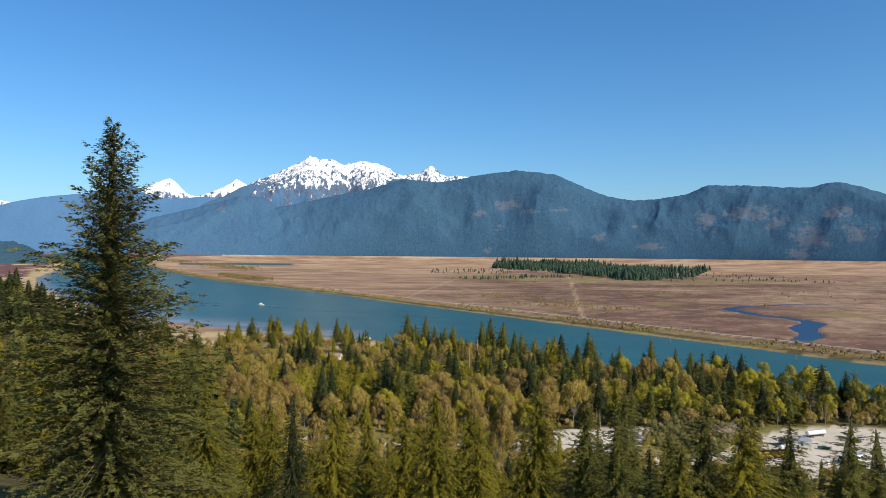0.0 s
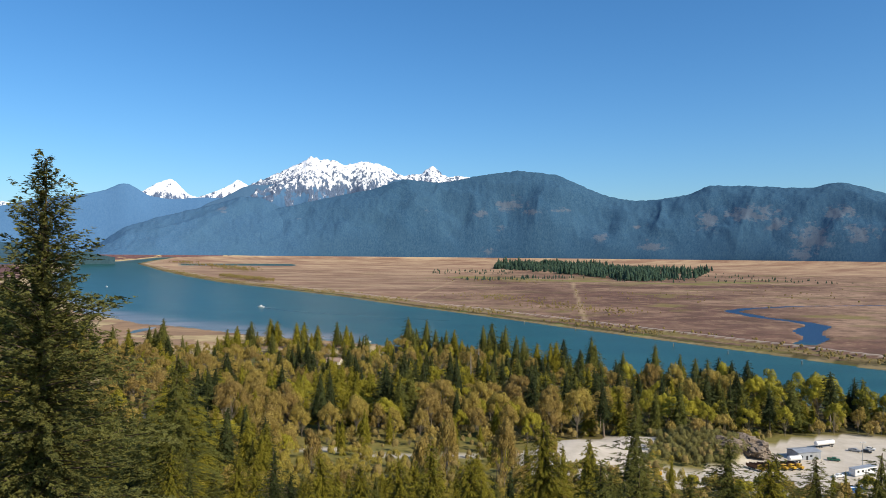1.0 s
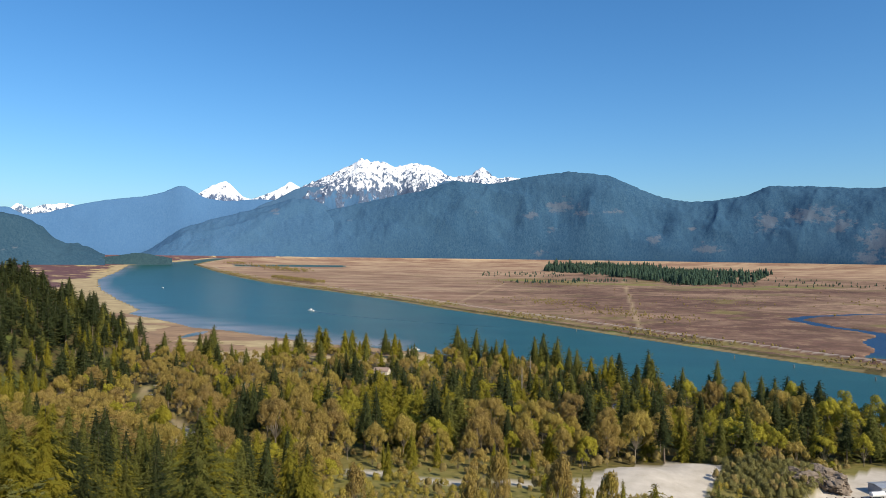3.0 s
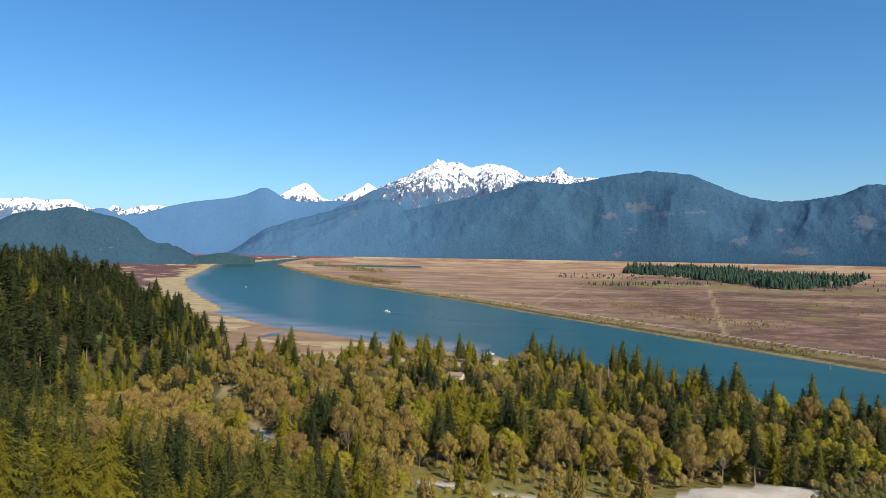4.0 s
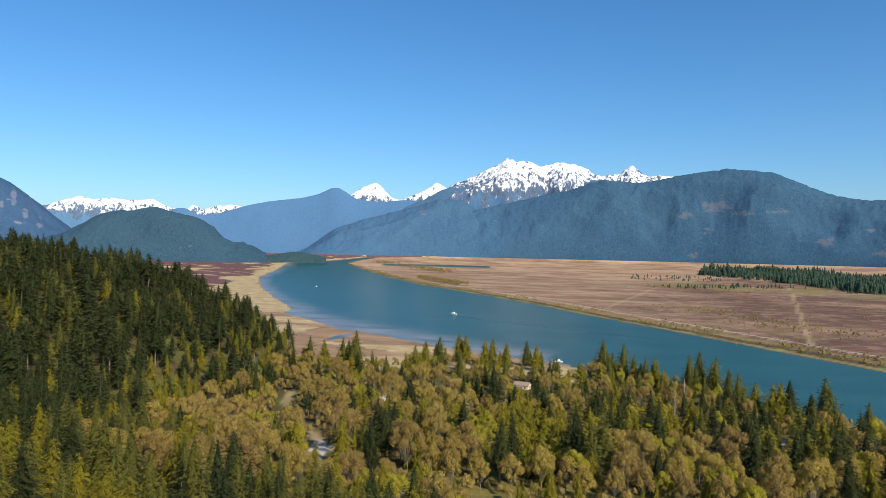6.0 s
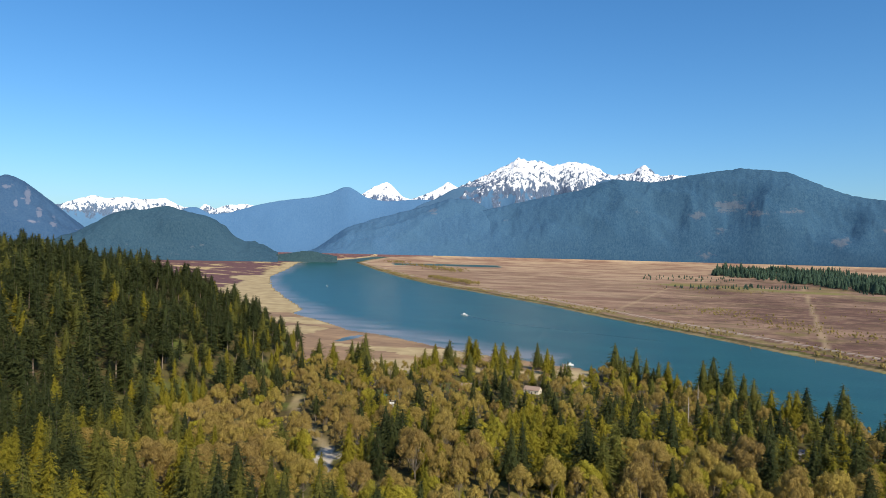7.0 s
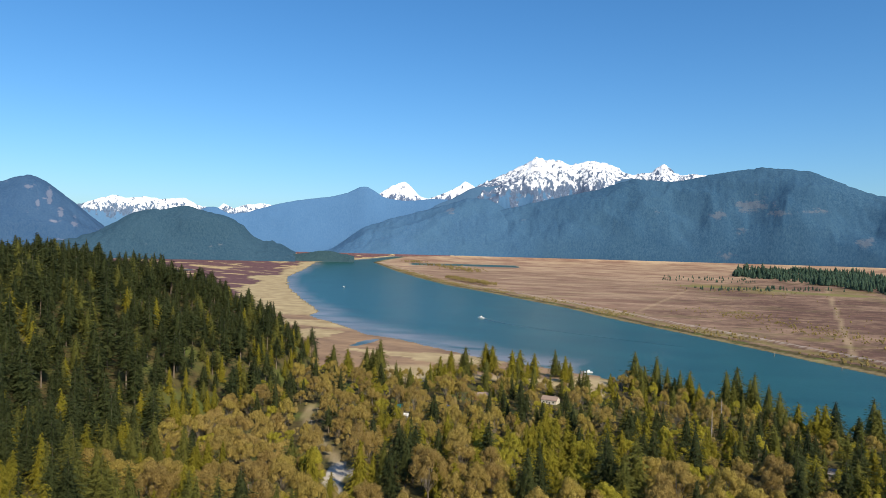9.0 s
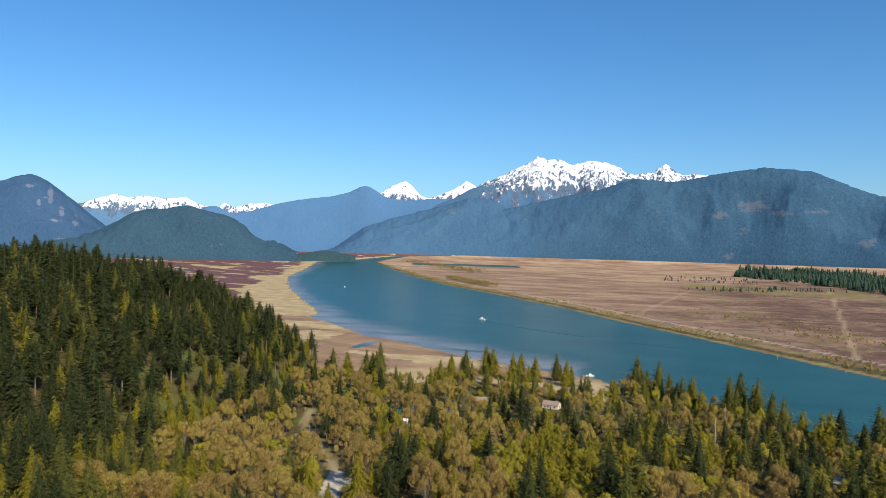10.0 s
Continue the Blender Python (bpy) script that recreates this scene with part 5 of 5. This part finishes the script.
def excavator(x, y, turn):
    o = thing("excavator", "yellow excavator standing on a gravel bench", "excavator", x, y, turn=turn)
    for s in (-1, 1):
        tr = B()
        box(tr, 0, s * 1.05, 0.12, 3.0, 0.55, 0.7, 0.25)
        solid("track", tr, M_RUBBER, o)
    solid("house", box(B(), -0.4, 0, 1.05, 3.2, 2.5, 1.1, 0.15), M_YELLOW, o)
    cab = solid("cab", box(B(), 0.7, 0.7, 1.3, 1.4, 1.0, 1.6, 0.12), M_YELLOW, o)
    solid("cab_window", box(B(), 0.75, 0.72, 1.95, 1.45, 1.04, 0.75, 0.05), M_GLASS, cab)
    solid("boom", rod(rod(B(), (0.8, -0.3, 1.6), (3.6, -0.3, 4.4), 0.28, 0.24, 8), (3.6, -0.3, 4.4), (5.0, -0.3, 4.0), 0.24, 0.2, 8), M_YELLOW, o)
    solid("stick", rod(B(), (5.0, -0.3, 4.1), (5.6, -0.3, 1.4), 0.22, 0.16, 8), M_YELLOW, o)
    solid("bucket", box(B(), 5.4, -0.3, 0.5, 1.0, 1.1, 0.9, 0.2), M_RUST, o)
    return o


def shed(x, y, turn):
    o = thing("workshop_shed", "grey metal workshop with a low-pitched light roof", "shed", x, y, turn=turn)
    solid("wall", box(B(), 0, 0, -0.3, 13, 8, 4.1, 0.05), M_CLAD, o)
    roof = B()
    for s in (-1, 1):
        m = Matrix.Translation((0, s * 2.15, 4.15)) @ Matrix.Rotation(-s * radians(8), 4, "X") @ Matrix.Diagonal((13.8, 4.6, 0.14, 1))
        bmesh.ops.create_cube(roof, size=1.0, matrix=m)
    solid("roof", roof, M_STEEL, o)
    solid("roller_door", box(B(), 3.5, -4.03, 0, 3.6, 0.1, 3.2), M_SILVER, o)
    solid("door", box(B(), -1.5, -4.03, 0, 1.0, 0.1, 2.05), M_BLACK, o)
    for k in (-4.5, 0.8):
        solid("window", box(B(), k, -4.03, 1.4, 1.2, 0.08, 0.9), M_GLASS, o)
    return o


def office(x, y, turn):
    o = thing("site_office", "long white portable site office with small windows", "trailer", x, y, turn=turn)
    solid("body", box(B(), 0, 0, 0.6, 15, 3.2, 2.8, 0.06), M_WHITE, o)
    solid("roof", box(B(), 0, 0, 3.4, 15.3, 3.4, 0.16, 0.03), M_STEEL, o)
    solid("skirt", box(B(), 0, 0, 0.0, 14.4, 2.8, 0.6), M_SILVER, o)
    for k in (-5.5, -2.5, 1.5, 4.5):
        w = solid("window", box(B(), k, -1.62, 1.8, 1.3, 0.06, 0.9), M_GLASS, o)
        solid("window_frame", box(B(), k, -1.6, 1.72, 1.5, 0.05, 0.08), M_STEEL, w)
    solid("door", box(B(), -0.4, -1.62, 0.65, 0.95, 0.08, 2.05), M_SILVER, o)
    solid("steps", box(box(B(), -0.4, -2.1, 0, 1.2, 0.9, 0.3), -0.4, -1.9, 0.3, 1.2, 0.5, 0.25), M_WOODP, o)
    return o


def skip(x, y, turn):
    o = thing("waste_skip", "open blue steel waste skip on gravel", "skip", x, y, turn=turn)
    b = box(B(), 0, 0, 0.15, 7.0, 2.5, 0.12)
    for s in (-1, 1):
        box(b, 0, s * 1.22, 0.15, 7.0, 0.1, 2.2, 0.02)
        box(b, s * 3.46, 0, 0.15, 0.1, 2.4, 2.2, 0.02)
    solid("body", b, M_BLUE_P, o)
    for k in (-2.3, -0.8, 0.8, 2.3):
        for s in (-1, 1):
            solid("rib", box(B(), k, s * 1.3, 0.15, 0.14, 0.1, 2.1), M_BLUE_P, o)
    solid("load", box(box(B(), -1, 0.2, 1.4, 3.5, 1.8, 0.7, 0.3), 1.8, -0.2, 1.3, 2.2, 1.6, 0.6, 0.25), M_WHITE, o, "pale mixed rubble")
    return o


def light_mast(x, y):
    o = thing("light_mast", "tall steel mast with a pair of floodlights", "street lamp", x, y)
    solid("mast", rod(B(), (0, 0, -0.3), (0, 0, 11), 0.16, 0.09), M_STEEL, o)
    solid("crossbar", rod(B(), (-1.1, 0, 10.8), (1.1, 0, 10.8), 0.06), M_STEEL, o)
    for k in (-0.9, 0.9):
        solid("floodlight", box(B(), k, -0.2, 10.7, 0.8, 0.4, 0.5, 0.06), M_WHITE, o)
    return o


def pole(x, y, h=11.0, arm=True):
    o = thing("utility_pole", "weathered wooden utility pole", "pole", x, y, group="utility poles along the road")
    solid("shaft", rod(B(), (0, 0, -0.5), (0, 0, h), 0.19, 0.12, 10), M_WOODP, o)
    if arm:
        solid("crossarm", box(B(), 0, 0, h - 0.9, 2.4, 0.12, 0.14), M_WOODP, o)
        for k in (-1.0, -0.4, 0.4, 1.0):
            solid("insulator", rod(B(), (k, 0, h - 0.76), (k, 0, h - 0.55), 0.06, 0.04, 8), M_WHITE, o)
    return o


def house(x, y, turn, w, d, h, wall, roof, label):
    o = thing("house", label, "house", x, y, turn=turn, group="houses by the river")
    solid("wall", box(B(), 0, 0, -0.4, w, d, h + 0.4), wall, o)
    g = B()
    rise = d * 0.28
    for s in (-1, 1):
        vs = [g.verts.new(v) for v in [(s * w / 2, -d / 2, h), (s * w / 2, d / 2, h), (s * w / 2, 0, h + rise)]]
        g.faces.new(vs)
    solid("gable", g, wall, o)
    r = B()
    a = math.atan2(rise, d / 2)
    for s in (-1, 1):
        m = Matrix.Translation((0, s * d / 4 * 1.06, h + rise / 2 + 0.02)) @ Matrix.Rotation(-s * a, 4, "X") @ Matrix.Diagonal((w + 0.9, (d / 2 + 0.5) / math.cos(a), 0.16, 1))
        bmesh.ops.create_cube(r, size=1.0, matrix=m)
    rf = solid("roof", r, roof, o)
    solid("chimney", box(B(), w * 0.28, d * 0.12, h + rise * 0.4, 0.7, 0.7, rise * 0.6 + 1.0), M_STONE, rf)
    solid("door", box(B(), 0.6, -d / 2 - 0.03, 0, 1.0, 0.08, 2.05), M_BLACK, o)
    for k in (-0.32, -0.12, 0.3):
        win = solid("window", box(B(), w * k, -d / 2 - 0.02, 1.0, 1.3, 0.06, 1.1), M_GLASS, o)
        solid("window_frame", box(B(), w * k, -d / 2 - 0.03, 0.9, 1.5, 0.08, 0.1), M_WHITE, win)
    for s in (-1, 1):
        solid("window", box(B(), s * (w / 2 + 0.02), 0.3, 1.1, 0.06, 1.2, 1.1), M_GLASS, o)
    return o


def rock(x, y, rx, ry, rz, seed, label):
    bm = B()
    bmesh.ops.create_icosphere(bm, subdivisions=5, radius=1.0)
    for v in bm.verts:
        n = noise.fractal(v.co * 1.6 + Vector((seed, 0, 0)), 0.9, 2.2, 5) * 0.22 + noise.cell(v.co * 3.2 + Vector((0, seed, 0))) * 0.10
        v.co = Vector((v.co.x * rx, v.co.y * ry, v.co.z * rz)) * (1 + n)
    me = bpy.data.meshes.new("rock_outcrop")
    bm.to_mesh(me)
    bm.free()
    me.materials.append(M_STONE)
    ob = tagged(new("rock_outcrop", me), label, "rock")
    ob.matrix_world = pose(x, y, height(x, y) - rz * 0.25, 0, 0, seed * 31)
    return ob


def motor_boat(x, y, z, turn, size, label):
    o = thing("motor_boat", label, "boat", x, y, z, turn)
    hull = B()
    prof = [(-0.5, 0.16), (-0.2, 0.17), (0.15, 0.15), (0.38, 0.08), (0.5, 0.0)]
    ringsv = []
    for u, w in prof:
        ringsv.append([hull.verts.new((u * size, s * w * size * k, zz * size)) for s, k, zz in ((-1, 1.0, 0.13 + 0.05 * max(u, 0)), (-1, 0.75, -0.03), (1, 0.75, -0.03), (1, 1.0, 0.13 + 0.05 * max(u, 0)))])
    for p, q in zip(ringsv, ringsv[1:]):
        for i in range(4):
            hull.faces.new((p[i], p[(i + 1) % 4], q[(i + 1) % 4], q[i]))
    hull.faces.new(ringsv[0])
    bmesh.ops.remove_doubles(hull, verts=hull.verts, dist=0.01)
    solid("hull", hull, M_WHITE, o)
    solid("cabin", box(B(), -0.02 * size, 0, 0.12 * size, 0.34 * size, 0.24 * size, 0.15 * size, 0.03 * size), M_WHITE, o)
    solid("windscreen", box(B(), 0.13 * size, 0, 0.17 * size, 0.05 * size, 0.2 * size, 0.07 * size), M_GLASS, o)
    solid("flybridge", box(B(), -0.06 * size, 0, 0.27 * size, 0.2 * size, 0.2 * size, 0.05 * size, 0.015 * size), M_WHITE, o)
    solid("radar_mast", rod(B(), (-0.08 * size, 0, 0.3 * size), (-0.1 * size, 0, 0.45 * size), 0.012 * size), M_STEEL, o)
    return o


# the gravel yard
shed(179, 359, 14)
office(193, 333, 24)
tanker(200, 379, 20, 12, "long white tank trailer parked by the trees")
tanker(170, 350, 15, 6.5, "short white tank trailer beside a shed")
pickup(179, 328, 20, M_WHITE, "white pickup truck parked on gravel")
pickup(211, 371, -35, M_SILVER, "silver pickup truck parked on gravel")
car(216, 369, -35, M_BLACK, "black car parked on gravel")
car(221, 374, -35, M_WHITE, "white car parked on gravel")
pickup(191, 354, -20, M_GREENP, "dark green pickup truck beside a shed")
car(187, 366, 10, M_SILVER, "silver car beside a tank trailer")
for k in range(6):
    hauler(146 + 3.9 * k, 338 + 0.6 * k, -58)
excavator(97, 327, 160)
skip(175, 308, 4)
light_mast(201, 347)
rock(155, 366, 15, 8, 6.5, 3, "grey broken rock outcrop beside the yard")
rock(142, 362, 9, 7, 5, 5, "low grey rock outcrop with moss")
# houses, poles and boats by the near bank
house(-155, 640, 20, 11, 8, 3.4, M_REDWALL, M_BROWNROOF, "red house with a brown roof among cedars")
house(-99, 652, -10, 13, 9, 3.2, M_CREAM, M_BROWNROOF, "cream house with a brown shingle roof")
house(-198, 571, 30, 9, 7, 2.8, M_CREAM, M_TEAL, "small house with a teal metal roof")
house(-190, 546, 15, 10, 5, 2.6, M_WHITE, M_WHITE, "long white mobile home in a clearing")
house(90, 522, -20, 13, 8, 3.2, M_CREAM, M_SHINGLE, "cream house with a grey shingle roof")
house(123, 613, 35, 9, 7, 5.2, M_WHITE, M_SHINGLE, "tall white house near the water")
house(74, 642, 10, 10, 7, 3.0, M_WHITE, M_STEEL, "white cottage behind firs at the bank")
car(-172, 600, 15, M_BLUE_P, "blue car parked beside a lawn")
pickup(-227, 480, 60, M_WHITE, "white pickup truck on the forest road")
for x, y in ((-165, 588), (-238, 508), (-222, 470), (-205, 440), (-183, 405), (76, 505), (-240, 530)):
    pole(x, y)
motor_boat(-341, 1328, 0.15, 168, 13, "white motor boat under way on the river")
motor_boat(-88, 826, 0.15, 200, 9, "white cabin boat moored at a dock")
motor_boat(-960, 2020, 0.15, 150, 9, "small white boat far up the river")
motor_boat(-1200, 2900, 0.15, 150, 11, "small white boat far up the river")


def wake(x, y, turn, length):
    """Foam and flattened water behind the boat."""
    rs = np.random.RandomState(3)
    co, f = [], []
    for k in range(90):
        u = rs.rand() ** 1.7
        px, py = -u * length - 5, rs.randn() * (0.5 + 1.2 * u)
        s = (0.9 - 0.6 * u) * (0.6 + rs.rand())
        n = len(co)
        for a in range(6):
            q = a * math.pi / 3
            co.append((px + math.cos(q) * s * 2.2, py + math.sin(q) * s * 0.5, 0.05))
        f.append(tuple(range(n, n + 6)))
    me = bpy.data.meshes.new("wake")
    me.from_pydata(co, [], f)
    me.materials.append(M_FOAM)
    ob = tagged(new("wake", me), "short white foam wake behind a boat", "wake", kind="stuff")
    ob.matrix_world = pose(x, y, 0.05, 0, 0, turn)


wake(-341, 1328, 168, 26)
# the long trail of smoothed water that the boat has left
M_TRAIL = Mat("smoothed_water", 0.12, 0, 0.5).color((0.004, 0.036, 0.040)).m
way = [(-335, 1318), (-276, 1256), (-185, 1194), (-91, 1142), (10, 1096)]
left_, right_ = [], []
for k, (x, y) in enumerate(way):
    x2, y2 = way[min(k + 1, 4)]
    x1, y1 = way[max(k - 1, 0)]
    n = math.hypot(x2 - x1, y2 - y1)
    w = 2.2 * (1 - 0.18 * k)
    left_.append((x - (y2 - y1) / n * w, y + (x2 - x1) / n * w, 0.06))
    right_.append((x + (y2 - y1) / n * w, y - (x2 - x1) / n * w, 0.06))
tagged(new("boat_trail", mesh_of("boat_trail", left_ + right_, [(k, k + 5, k + 6, k + 1) for k in range(4)], [M_TRAIL])), "long dark trail of smoothed water behind a boat", "wake", kind="stuff")


def dock(x, y, turn):
    o = thing("dock", "weathered wooden floating dock on piles", "dock", x, y, 0.0, turn)
    for k in range(14):
        solid("plank", box(B(), 0, k * 1.25, 0.55, 3.0, 1.15, 0.14, 0.02), M_WOODP, o)
    for s in (-1, 1):
        for k in (0.5, 8.0, 16.0):
            solid("pile", rod(B(), (s * 1.6, k, -2), (s * 1.6, k, 2.6), 0.18, n=10), M_WOODP, o)
    return o


dock(-92, 812, 10)
for x, y in ((262, 815), (300, 755), (345, 690), (180, 975), (120, 1060), (-150, 842)):
    p_ = tagged(new("mooring_pile"), "dark wooden mooring pile in the river", "pile", "piles along the bank")
    p_.matrix_world = pose(x, y, 0)
    solid("shaft", rod(B(), (0, 0, -3), (0, 0, 3.6), 0.45, 0.38, 10), M_WOODP, p_)
    solid("cap", rod(B(), (0, 0, 3.6), (0, 0, 3.9), 0.5, 0.2, 10), M_STEEL, p_)
